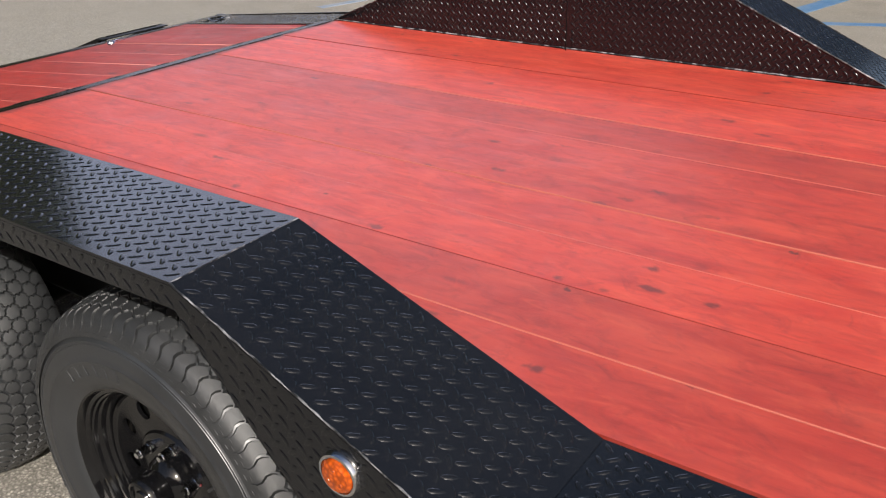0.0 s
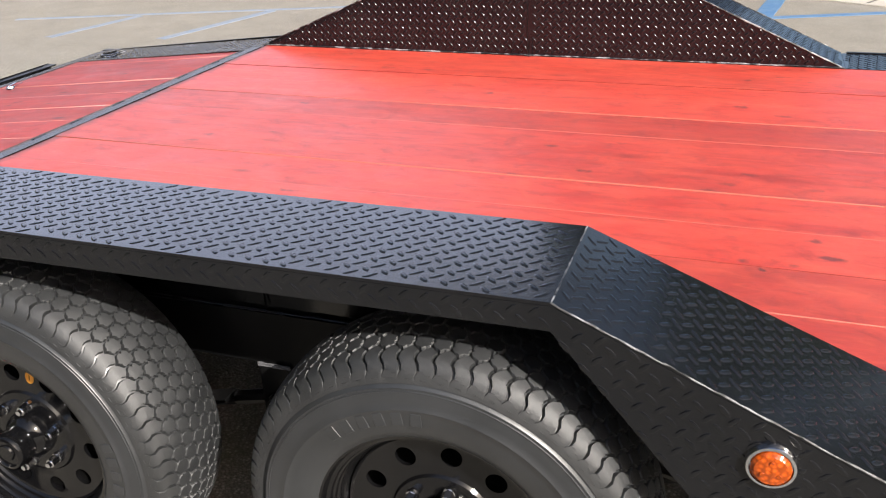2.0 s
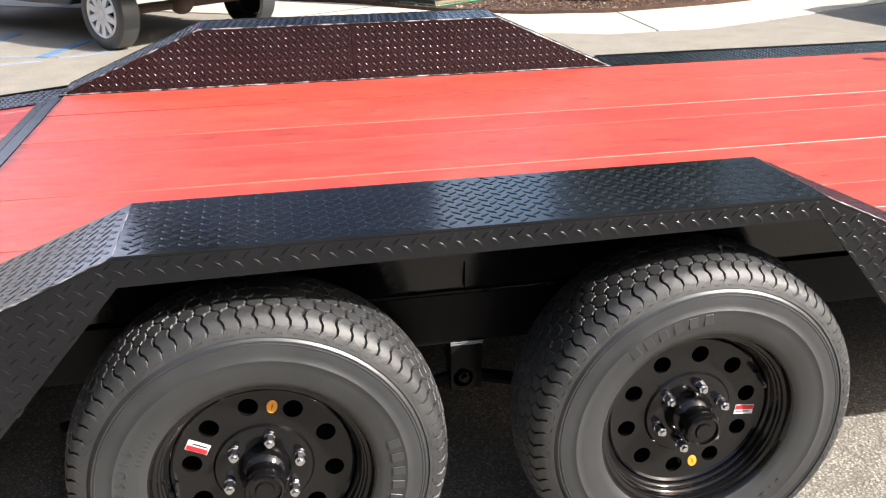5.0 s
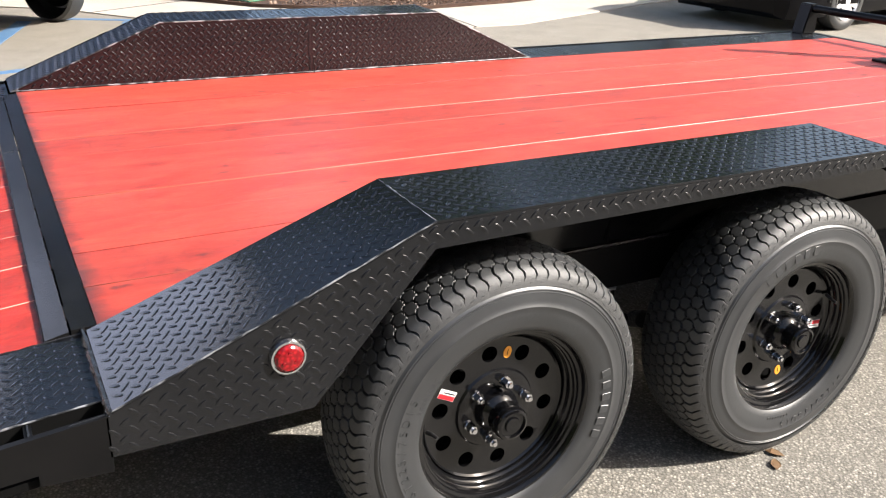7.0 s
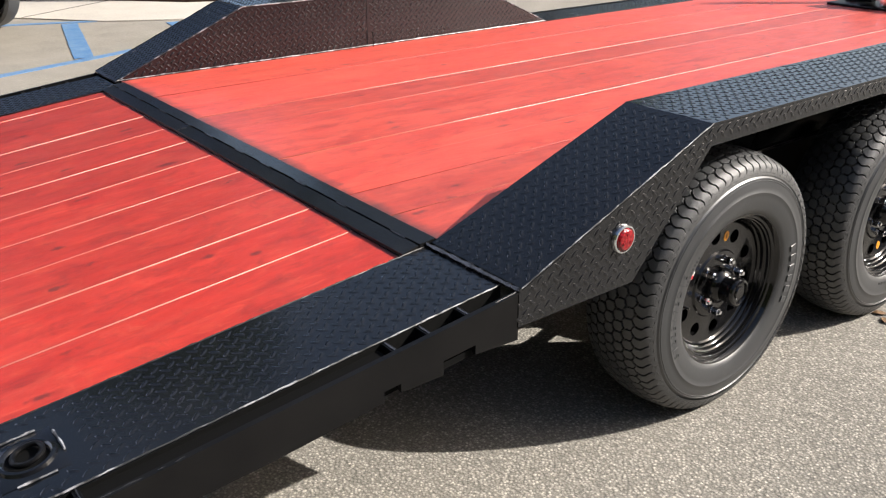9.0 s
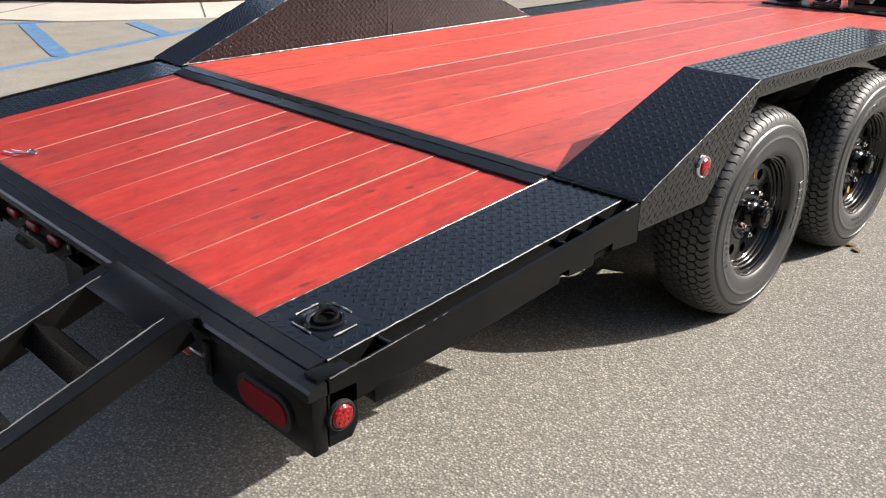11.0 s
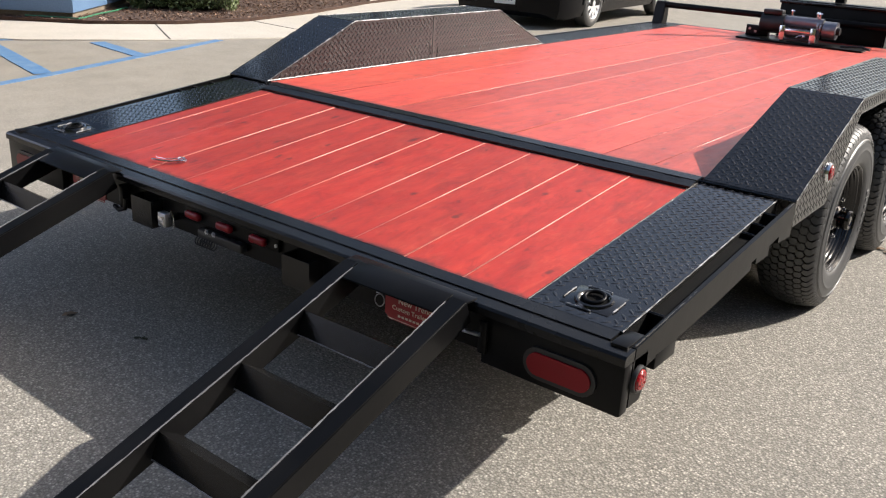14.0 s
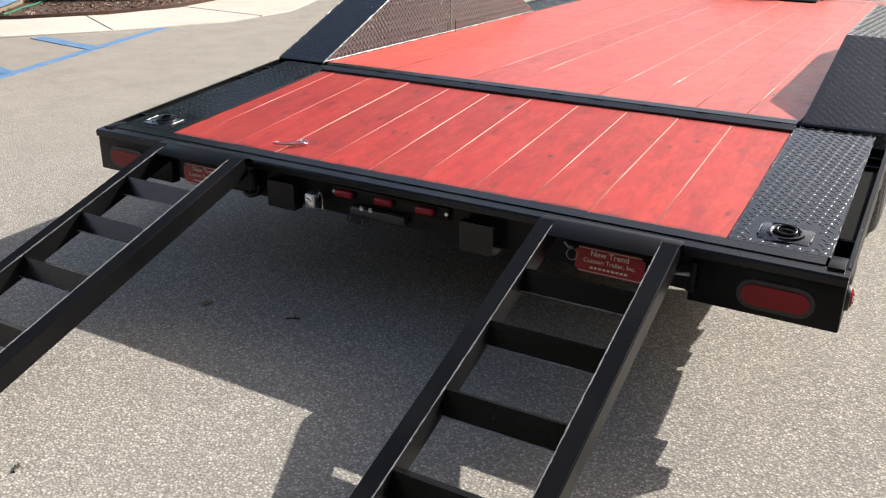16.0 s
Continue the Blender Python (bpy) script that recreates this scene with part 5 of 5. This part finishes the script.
part("gearbox", bm, M_PLASTIC, winch, "black gear housing")
bm = bmesh.new()
cyl(bm, (-0.13, 0.03, 0.150), (0.14, 0.03, 0.150), 0.040, seg=28)
part("motor", bm, M_GREYMETAL, winch, "grey motor casing")
bm = bmesh.new()
cyl(bm, (-0.12, 0.0, 0.075), (0.13, 0.0, 0.075), 0.034, seg=24)
for x in (-0.12, 0.12):
    cyl(bm, (x - 0.004, 0.0, 0.075), (x + 0.004, 0.0, 0.075), 0.055, seg=24)
part("drum", bm, M_GREYMETAL, winch, "steel cable drum")
bm = bmesh.new()
cyl(bm, (0.15, 0.03, 0.115), (0.24, 0.03, 0.115), 0.062, seg=28)
bmesh.ops.bevel(bm, geom=[e for e in bm.edges if len(e.link_faces) == 2 and e.calc_face_angle() > 1], offset=0.014, segments=2, affect="EDGES")
part("end_cap", bm, M_GREYMETAL, winch, "ribbed grey end cap")
for x, r in ((0.105, 0.052), (0.125, 0.048)):
    bm = bmesh.new()
    cyl(bm, (x, 0.03, 0.125), (x + 0.012, 0.03, 0.125), r, seg=24)
    part("flange", bm, M_STEEL, winch)
bm = bmesh.new()
cyl(bm, (0.24, 0.03, 0.115), (0.262, 0.03, 0.115), 0.03, 0.026, 14)
part("clutch_knob", bm, M_PLASTIC, winch)
part("control_box", rbox((-0.29, -0.02, 0.19), (-0.15, 0.06, 0.225), 0.008), M_PLASTIC, winch, "black control box")
for x in (-0.135, 0.085):
    part("upright", rbox((x, -0.075, 0.014), (x + 0.04, -0.045, 0.125), 0.004), M_CHROME, winch, "bright steel upright")
part("fairlead", rbox((-0.095, -0.072, 0.085), (0.085, -0.05, 0.105), 0.004), M_CHROME, winch)
part("hawse", rbox((-0.095, -0.072, 0.024), (0.085, -0.05, 0.04), 0.004), M_PLASTIC, winch)
for x, y in ((-0.10, 0.06), (0.08, 0.07), (0.11, 0.02)):
    bm = bmesh.new()
    cyl(bm, (x, y, 0.19), (x, y, 0.222), 0.012, seg=10)
    cyl(bm, (x, y, 0.222), (x, y, 0.232), 0.016, 0.012, 6)
    part("terminal", bm, M_CHROME, winch)
bm = bmesh.new()
rod(bm, [(0.02 + 0.03 * math.cos(t * 0.9), -0.066 - 0.004 * t, 0.06 + 0.012 * math.sin(t * 1.3)) for t in range(9)], 0.004)
part("cable_hook", bm, M_CHROME, winch)
bm = bmesh.new()
rod(bm, [(0.30, -0.04, 0.022), (0.38, -0.05, 0.03), (0.44, -0.03, 0.034), (0.50, -0.05, 0.02)], 0.008)
part("lead", bm, M_PLASTIC, winch)

# a bright hitch pin left lying on the tail planks
PIN = Vector((-0.51, 0.645, dove(0.645) + 0.006))
pin = thing("hitch_pin", tuple(PIN), 30, "bright bent steel pin lying on the planks", "pin")
bm = bmesh.new()
rod(bm, [(-0.06, 0.006, 0.0), (-0.02, -0.004, 0.0), (0.02, -0.007, 0.001), (0.045, -0.002, 0.004), (0.055, 0.010, 0.007), (0.050, 0.022, 0.008), (0.034, 0.026, 0.006)], 0.0032, 8)
rod(bm, [(0.050, 0.022, 0.008), (0.020, 0.016, 0.004), (-0.02, 0.020, 0.0), (-0.05, 0.030, 0.0), (-0.058, 0.036, 0.001)], 0.0016, 6)
torus(bm, (0.047, 0.012, 0.006), Matrix.Rotation(radians(20), 3, "Y"), 0.014, 0.0022, 18, 6)
part("pin_body", bm, M_CHROME, pin)

# ---- surroundings ----
def hedge(name, c, size, turn, n, seed, leaf=1.0, label="clipped dense green hedge in the mulch bed"):
    rng = random.Random(seed)
    h = thing(name, (*c, 0.05), turn, label, "hedge", "hedges")
    bm = rbox((-size[0] / 2 + 0.12, -size[1] / 2 + 0.12, 0.0), (size[0] / 2 - 0.12, size[1] / 2 - 0.12, size[2] - 0.12), 0.15, 3)
    part("branch_core", bm, M_TWIG, h)
    verts, faces = [], []
    for _ in range(n):
        face = rng.random()
        u, v = rng.uniform(-1, 1), rng.uniform(-1, 1)
        p = [u * size[0] / 2, v * size[1] / 2, rng.uniform(0.02, 1) * size[2]]
        if face < 0.34:
            p[0] = math.copysign(size[0] / 2, u)
        elif face < 0.68:
            p[1] = math.copysign(size[1] / 2, v)
        else:
            p[2] = size[2]
        q = Vector(p)
        wob = 0.07 * noise.noise(q * 3.1 + Vector((seed, 0, 0))) - abs(rng.gauss(0, 0.035))
        mid = Vector((0, 0, size[2] / 2))
        d = q - mid
        q = mid + d * (1 + wob / max(d.length, 0.1)) - Vector((0, 0, 0)) 
        if p[2] < 0.1:
            q -= Vector((d.x, d.y, 0)) * 0.05
        a = Vector((rng.gauss(0, 1), rng.gauss(0, 1), rng.gauss(0, 1))).normalized()
        b = a.orthogonal().normalized()
        k = rng.uniform(0.008, 0.017) * leaf
        i = len(verts)
        verts += [q - a * k * 1.5, q + b * k, q + a * k * 1.5, q - b * k]
        faces.append((i, i + 1, i + 2, i + 3))
    me = bpy.data.meshes.new("leaves")
    me.from_pydata([tuple(v) for v in verts], [], faces)
    me.materials.append(M_LEAF)
    ob = new("leaves", me)
    ob.parent = h
    tagged(ob, kind="stuff")


hedge("hedge", (-7.95, 6.2), (1.30, 0.95, 0.95), 45, 26000, 1)
hedge("hedge", (-9.5, 8.65), (2.0, 1.0, 1.05), 85, 18000, 2)
hedge("hedge", (-8.75, 9.85), (1.5, 1.2, 1.0), 80, 18000, 3)

# unseen tall hedge added behind the trailer to cut the low sky light
hedge("sky_block_hedge", (7.5, -11.0), (27.0, 2.4, 9.0), 0, 26000, 4, 11.0, "unseen tall green hedge added to block sky light")

# blue building on a low timber base
C = Vector((-7.45, 4.3))
shed = thing("site_building", (C.x, C.y, 0.0), 39.0, "pale blue painted site building on a weathered timber base", "building")
part("wall", rbox((-8.0, 0.0, 0.11), (0.0, 2.6, 5.6), 0.01), M_SHED, shed, "pale blue painted wall")
part("roof", rbox((-8.15, -0.15, 5.6), (0.15, 2.75, 5.75), 0.02), M_PLASTIC, shed)
part("base", rbox((-7.95, 0.05, 0.0), (-0.03, 2.55, 0.108), 0.01), M_BASE, shed, "weathered timber base")
hose = thing("garden_hose", (-7.42, 4.42, 0.05), 0, "thin green hose lying along the shed", "hose")
bm = bmesh.new()
rod(bm, [(-0.45 + 0.13 * i, -0.46 + 0.10 * i, 0.012) for i in range(4)] + [(0.06 - 0.085 * i, -0.12 + 0.125 * i + 0.02 * math.sin(i * 1.3), 0.012) for i in range(10)], 0.010)
part("hose_run", bm, mat("green hose", (0.03, 0.16, 0.08), 0.4), hose)


def car(place, turn, paint_m, label, low=0.455, tall=False):
    """A saloon, its nose along +y from the middle of its ground outline; a tall one stands tail first on a bare axle."""
    c = thing("parked_car", place, turn, label, "car", "parked cars")
    # stations along the length: y, half width, sill z, bonnet or boot height
    st = [(2.37, 0.60, 0.20, 0.62), (2.30, 0.78, 0.14, 0.74), (2.1, 0.87, 0.14, 0.84), (1.7, 0.895, 0.17, 0.92), (1.0, 0.90, 0.18, 0.98), (0.2, 0.90, 0.20, 0.97), (-0.9, 0.90, 0.20, 0.99), (-1.6, 0.895, 0.22, 1.02), (-2.1, 0.84, 0.26, 1.02), (-2.32, 0.70, 0.32, 0.95)]
    if tall:
        st = [(2.22, 0.74, 0.66, 1.02), (2.16, 0.84, 0.62, 1.10), (1.95, 0.89, 0.60, 1.14), (1.05, 0.90, 0.58, 1.16), (0.88, 0.90, 0.36, 1.16), (0.2, 0.90, 0.34, 1.16), (-0.9, 0.90, 0.34, 1.16), (-1.6, 0.895, 0.38, 1.16), (-2.1, 0.84, 0.42, 1.10), (-2.32, 0.70, 0.46, 1.02)]
    up = 0.16 if tall else 0.0
    bm = bmesh.new()
    rows = []
    for y, w, z0, z1 in st:
        prof = [(-w * 0.96, z0), (-w, z0 + 0.12), (-w, z0 + (z1 - z0) * 0.55), (-w * 0.97, z0 + (z1 - z0) * 0.82), (-w * 0.86, z1 - 0.02), (-w * 0.4, z1 + 0.015), (0, z1 + 0.02)]
        prof += [(-x, z) for x, z in prof[::-1][1:]]
        rows.append([bm.verts.new((x, y, z)) for x, z in prof])
    for a, b in zip(rows, rows[1:]):
        for j in range(len(a) - 1):
            bm.faces.new((a[j], a[j + 1], b[j + 1], b[j]))
        bm.faces.new((a[-1], a[0], b[0], b[-1]))
    bm.faces.new(rows[0])
    bm.faces.new(rows[-1])
    body = part("body", bm, paint_m, c, "glossy dark body", 40)
    bm = bmesh.new()
    rows = []
    for y, w, z in ((1.05, 0.78, 0.96), (0.30, 0.66, 1.38), (-0.2, 0.64, 1.44), (-0.9, 0.63, 1.42), (-1.75, 0.74, 1.03)):
        rows.append([bm.verts.new((x, y, zz)) for x, zz in ((-w - 0.1 * (z > 1.2), 0.96 + up), (-w, z - 0.03 + up), (-w * 0.6, z + up), (w * 0.6, z + up), (w, z - 0.03 + up), (w + 0.1 * (z > 1.2), 0.96 + up))])
    for a, b in zip(rows, rows[1:]):
        for j in range(5):
            bm.faces.new((a[j], a[j + 1], b[j + 1], b[j]))
    bm.faces.new(rows[0])
    bm.faces.new(rows[-1])
    part("cabin", bm, M_GLASS, c, "dark tinted glass cabin", 30)
    bm = bmesh.new()
    prism(bm, [(-0.62, -0.25), (0.62, -0.25), (0.60, 0.30), (-0.60, 0.30)], "z", 1.435, 1.462)
    bm.transform(Matrix.Translation((0, -0.45, up)))
    part("roof", bm, paint_m, c)
    for s in (1, -1):
        if tall:
            part("tail_lamp", rbox((s * 0.80 - 0.05, 2.02, 0.80), (s * 0.80 + 0.05, 2.17, 1.04), 0.02, 3), M_RED, c, "red tail lamp")
        else:
            part("headlamp", rbox((s * 0.63 - 0.15, 2.10, 0.625), (s * 0.63 + 0.15, 2.340, 0.76), 0.04, 3), M_LAMP, c, "clear headlamp")
        for y in (1.42, -1.36):
            bm = bmesh.new()
            lathe(bm, [(0.21, 0.085), (0.235, 0.10), (0.29, 0.10), (0.315, 0.08), (0.32, 0.0), (0.315, -0.08), (0.29, -0.1)], 40)
            w = part("wheel", bm, M_RUBBER, c, "road wheel with silver alloy spokes", 40, (s * 0.80, y, 0.32))
            w.rotation_euler = (0, 0, 0 if s > 0 else math.pi)
            bm = bmesh.new()
            lathe(bm, [(0.215, 0.09), (0.205, 0.102), (0.19, 0.085), (0.185, 0.04)], 40)
            for k in range(10):
                t = 2 * math.pi * k / 10
                M = Matrix.Rotation(t, 4, "X")
                quad_box(bm, (0.072, -0.028, 0.03), (0.096, 0.028, 0.195), M)
            cyl(bm, (0.05, 0, 0), (0.098, 0, 0), 0.045, seg=16)
            part("alloy", bm, M_ALLOY, w, "silver alloy")
            bm = bmesh.new()
            cyl(bm, (0.03, 0, 0), (0.045, 0, 0), 0.19, seg=28)
            part("brake_backing", bm, M_DARK, w)
            bm = bmesh.new()
            torus(bm, (s * 0.893, y, 0.32 + up), Matrix.Rotation(radians(90), 3, "Y"), 0.35, 0.018, 24, 6, math.pi * 0.5, math.pi * 1.5)
            part("wheel_arch", bm, M_PLASTIC, c)
    if tall:
        bm = bmesh.new()
        cyl(bm, (-0.74, 1.42, 0.32), (0.74, 1.42, 0.32), 0.045, seg=14)
        bmesh.ops.create_uvsphere(bm, u_segments=16, v_segments=10, radius=0.12, matrix=Matrix.Translation((0.05, 1.44, 0.34)))
        part("rear_axle", bm, M_UNDER, c, "rusty brown rear axle")
        part("bumper", rbox((-0.82, 2.18, 0.60), (0.82, 2.30, 0.76), 0.03, 3), M_PLASTIC, c, "black rear bumper")
        return c
    bm = rbox((-0.36, 2.335, 0.66), (0.36, 2.365, 0.70), 0.01)
    part("grille_bar", bm, M_CHROME, c, "chrome grille bar")
    bm = rbox((-0.40, 2.33, 0.30), (0.40, 2.368, 0.42), 0.015)
    part("lower_grille", bm, M_PLASTIC, c)
    plate = part("number_plate", rbox((-0.16, 2.362, low), (0.16, 2.376, low + 0.145), 0.004), M_WHITE, c, "pale number plate with plain bars")
    bm = bmesh.new()
    for k in range(6):
        quad_box(bm, (-0.115 + 0.04 * k, 2.3765, low + 0.045), (-0.09 + 0.04 * k, 2.378, low + 0.1))
    part("plate_bar", bm, mat("plate bar", (0.08, 0.10, 0.2), 0.5), plate, smooth=None)
    return c


car((-5.14, 11.43, 0), 180 + 6, M_CARBLACK, "black saloon parked nose towards the trailer", 0.285)
car((-7.38, 0.70, 0), -48.5, M_CARGREY, "dark grey high car with silver wheels in a parking bay", tall=True)
car((-7.6, 20.5, 0), 175, M_CARGREY, "dark grey car standing far along the lane")


# unseen hall added as a bright reflection for the plates, its base darker
hall = thing("reflection_hall", (-13.0, -8.0, 0), -50.0, "unseen pale blue block added for the fenders to reflect", "building")
part("wall", rbox((-9.0, -8.0, 2.7), (9.0, 0.0, 11.0), 0.03), M_STUCCO, hall, "pale blue face for bright fender reflections")
part("base_course", rbox((-9.05, -8.05, 0.0), (9.05, 0.05, 2.69), 0.03), M_WALL, hall, "darker tan base for dim low reflections")
part("parapet", rbox((-9.1, -8.1, 11.0), (9.1, 0.1, 11.35), 0.03), M_CONCRETE, hall)

# unseen wall added on the lane's other side to block low sky light
bm = rbox((15.0, -30.0, 0.0), (15.4, 48.0, 8.0), 0.03)
setting("wall_east", bm, M_BROWNWALL, "unseen dark brown wall added to block low sky light", "wall")

cart = thing("utility_cart", (-6.95, -2.95, 0), -73.0, "light grey utility cart with a black bumper in a bay", "cart")
bm = bmesh.new()
prism(bm, [(-0.9, 0.24), (0.78, 0.24), (0.90, 0.30), (0.92, 0.46), (0.80, 0.74), (0.45, 0.80), (0.30, 0.42), (-0.9, 0.42)], "x", -0.54, 0.54)
bmesh.ops.bevel(bm, geom=bm.edges[:], offset=0.035, segments=3, affect="EDGES")
part("body", bm, M_GREYPLASTIC, cart, "light grey moulded cowl")
part("bumper", rbox((-0.56, 0.86, 0.13), (0.56, 0.97, 0.27), 0.03, 3), M_PLASTIC, cart, "black bumper")
part("seat", rbox((-0.5, -0.55, 0.42), (0.5, -0.05, 0.68), 0.04, 3), M_PLASTIC, cart, "black bench seat")
for s in (1, -1):
    part("lamp", rbox((s * 0.40 - 0.06, 0.885, 0.47), (s * 0.40 + 0.06, 0.91, 0.54), 0.01), M_LAMP, cart)
    for y in (0.50, -0.62):
        bm = bmesh.new()
        lathe(bm, [(0.11, 0.06), (0.20, 0.07), (0.225, 0.05), (0.23, 0.0), (0.225, -0.05), (0.20, -0.07), (0.11, -0.06)], 28)
        part("wheel", bm, M_RUBBER, cart, "black tyre", 40, (s * 0.50, y, 0.23))


def tree(c, height, seed, leaf):
    rng = random.Random(seed)
    t = thing("tree", (*c, 0), 0, "leafy broad green street tree", "tree", "trees")
    bm = bmesh.new()
    rod(bm, [(0, 0, 0), (0.05, 0.02, height * 0.25), (0.0, 0.1, height * 0.5), (0.1, 0.1, height * 0.8)], 0.16, 10, 0.15, rng)
    tips = []
    for k in range(9):
        a = k * 2.4
        z = height * (0.35 + 0.05 * k)
        L = height * rng.uniform(0.22, 0.34)
        tip = Vector((math.cos(a) * L, math.sin(a) * L, z + L * 0.55))
        rod(bm, [(0, 0.05, z), tip * 0.5 + Vector((0, 0, z * 0.5 + 0.1)), tip], 0.05, 6, 0.2, rng)
        tips.append(tip)
    part("trunk", bm, M_BARK, t)
    verts, faces = [], []
    for tip in tips + [Vector((0, 0, height * 0.85)), Vector((0.4, 0.3, height * 0.95))]:
        R = height * rng.uniform(0.13, 0.2)
        for _ in range(900):
            d = Vector((rng.gauss(0, 1), rng.gauss(0, 1), rng.gauss(0, 0.8))).normalized() * R * rng.random() ** 0.4
            q = tip + d
            a = Vector((rng.gauss(0, 1), rng.gauss(0, 1), rng.gauss(0, 1))).normalized()
            b = a.orthogonal().normalized()
            k = rng.uniform(0.6, 1.0) * leaf
            i = len(verts)
            verts += [q - a * k * 1.4, q + b * k, q + a * k * 1.4, q - b * k]
            faces.append((i, i + 1, i + 2, i + 3))
    me = bpy.data.meshes.new("crown")
    me.from_pydata([tuple(v) for v in verts], [], faces)
    me.materials.append(M_TREELEAF)
    ob = new("crown", me)
    ob.parent = t
    tagged(ob, kind="stuff")


for c, h, k, leaf in (((-16.0, 10.0), 7.6, 1, 0.10), ((-14.5, 17.0), 8.5, 5, 0.10), ((-14.5, 3.2), 9.5, 7, 0.15)):
    tree(c, h, k, leaf)

# dry leaves on the asphalt
def fallen(c, seed, size=0.026):
    rng = random.Random(seed)
    b = bmesh.new()
    pts = [(0, -1), (0.5, -0.4), (0.42, 0.25), (0, 1), (-0.42, 0.25), (-0.5, -0.4)]
    lo = [b.verts.new((x * size, y * size, 0.002 + 0.35 * size * abs(x))) for x, y in pts]
    hi = [b.verts.new((x * size, y * size, 0.0032 + 0.35 * size * abs(x))) for x, y in pts]
    b.faces.new(lo[::-1])
    b.faces.new(hi)
    for i in range(6):
        b.faces.new((lo[i], lo[(i + 1) % 6], hi[(i + 1) % 6], hi[i]))
    ob = part("fallen_leaf", b, M_DRYLEAF, smooth=None)
    ob.matrix_basis = pose(c[0], c[1], 0.001, 0, 0, rng.uniform(0, 360))
    tagged(ob, "small dry brown leaf on the asphalt", "leaf", "fallen leaves")


def twig(c, turn, size):
    b = bmesh.new()
    rod(b, [(-size, 0, 0.003), (-0.3 * size, 0.18 * size, 0.004), (0.4 * size, -0.1 * size, 0.004), (size, 0.12 * size, 0.003)], 0.0035, 5, 0.4, random.Random(int(turn)))
    rod(b, [(0.1 * size, 0.0, 0.004), (0.45 * size, 0.4 * size, 0.006)], 0.0025, 5)
    ob = part("twig", b, M_TWIG)
    ob.matrix_basis = pose(c[0], c[1], 0.0, 0, 0, turn)
    tagged(ob, "short dark brown twig on the asphalt", "twig", "twigs")


for c, turn, size in (((-0.30, 0.36), 30, 0.022), ((-0.93, -0.18), 70, 0.018), ((-0.78, -0.52), 10, 0.024), ((-0.36, -0.62), 120, 0.016), ((-0.08, -0.86), 40, 0.020), ((0.30, -0.62), 75, 0.014)):
    twig(c, turn, size)

for i, c in enumerate(((1.295, 3.176), (1.33, 3.14), (-0.62, 0.30), (-1.7, -0.35), (-0.6, -0.75), (0.9, -0.9))):
    fallen(c, i)

# ---- deck planks ----
def plank(y0, y1, ends, thick, tail, ease):
    """One board with eased edges; the pale edge colours hold part of their sun glint. ends: left and right edge at y0,
    left and right at y1.
    """
    b = bmesh.new()
    n = 1 if tail else 6
    rows = []
    mid = (ends[0] + ends[1]) / 2
    for i in range(n + 1):
        y = y0 + (y1 - y0) * i / n
        z = (dove(y) - 0.001) if tail else DECK
        l = ends[0] + (ends[2] - ends[0]) * i / n + 0.0009 - mid
        r = ends[1] + (ends[3] - ends[1]) * i / n - 0.0009 - mid
        el, er = ease
        prof = [(l, -thick), (l, -el * 0.5), (l + el, 0), (r - er, 0)]
        prof += [(r - er + er * math.sin(a), er * math.cos(a) - er) for a in (0.4, 0.8, 1.2)] + [(r, -er), (r, -thick)]
        rows.append([b.verts.new((x, y, z + dz)) for x, dz in prof])
    for p, q in zip(rows, rows[1:]):
        for j in range(9):
            f = b.faces.new((p[j], p[(j + 1) % 9], q[(j + 1) % 9], q[j]))
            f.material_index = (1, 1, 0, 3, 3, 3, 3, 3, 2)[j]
            f.smooth = 3 <= j <= 6
    b.faces.new(rows[0])
    b.faces.new(rows[-1])
    return finish(b, "plank", None), mid


# joints: place across the bed at the rear and front end, and how eased and pale the edges there are
MAIN_JOINTS = [(-1.045, -1.045, 0), (-0.885, -0.885, 1), (-0.70, -0.70, 0), (-0.507, -0.507, 2), (-0.325, -0.325, 1), (-0.13, -0.13, 1),
               (0.062, 0.062, 1), (0.255, 0.255, 2), (0.447, 0.447, 1), (0.635, 0.635, 0), (0.82, 0.82, 2), (1.005, 1.005, 0)]
TAIL_JOINTS = [(-0.998, -0.998, 1), (-0.905, -0.93, 1), (-0.71, -0.737, 2), (-0.519, -0.541, 3), (-0.327, -0.345, 3), (-0.135, -0.158, 2),
               (0.048, 0.024, 2), (0.237, 0.222, 3), (0.427, 0.416, 2), (0.612, 0.607, 3), (0.806, 0.797, 3), (0.998, 0.998, 2)]
EASE = (0.0007, 0.0014, 0.0019, 0.0015)
rng = random.Random(8)
for joints, y0, y1, thick, tail in ((MAIN_JOINTS, 1.576, 6.072, 0.038, False), (TAIL_JOINTS, 0.575, 1.4825, 0.03, True)):
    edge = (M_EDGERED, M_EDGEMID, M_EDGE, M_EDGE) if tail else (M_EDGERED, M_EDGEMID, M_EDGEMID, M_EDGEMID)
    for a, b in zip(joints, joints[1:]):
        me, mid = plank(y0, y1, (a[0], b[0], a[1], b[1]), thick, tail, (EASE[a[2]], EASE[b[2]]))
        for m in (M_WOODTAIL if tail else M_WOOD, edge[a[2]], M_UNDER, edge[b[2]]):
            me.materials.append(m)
        ob = new("plank", me)
        ob.parent = trailer
        ob.location = Vector((mid, 0, rng.uniform(-0.0014, 0.0010))) - OFF
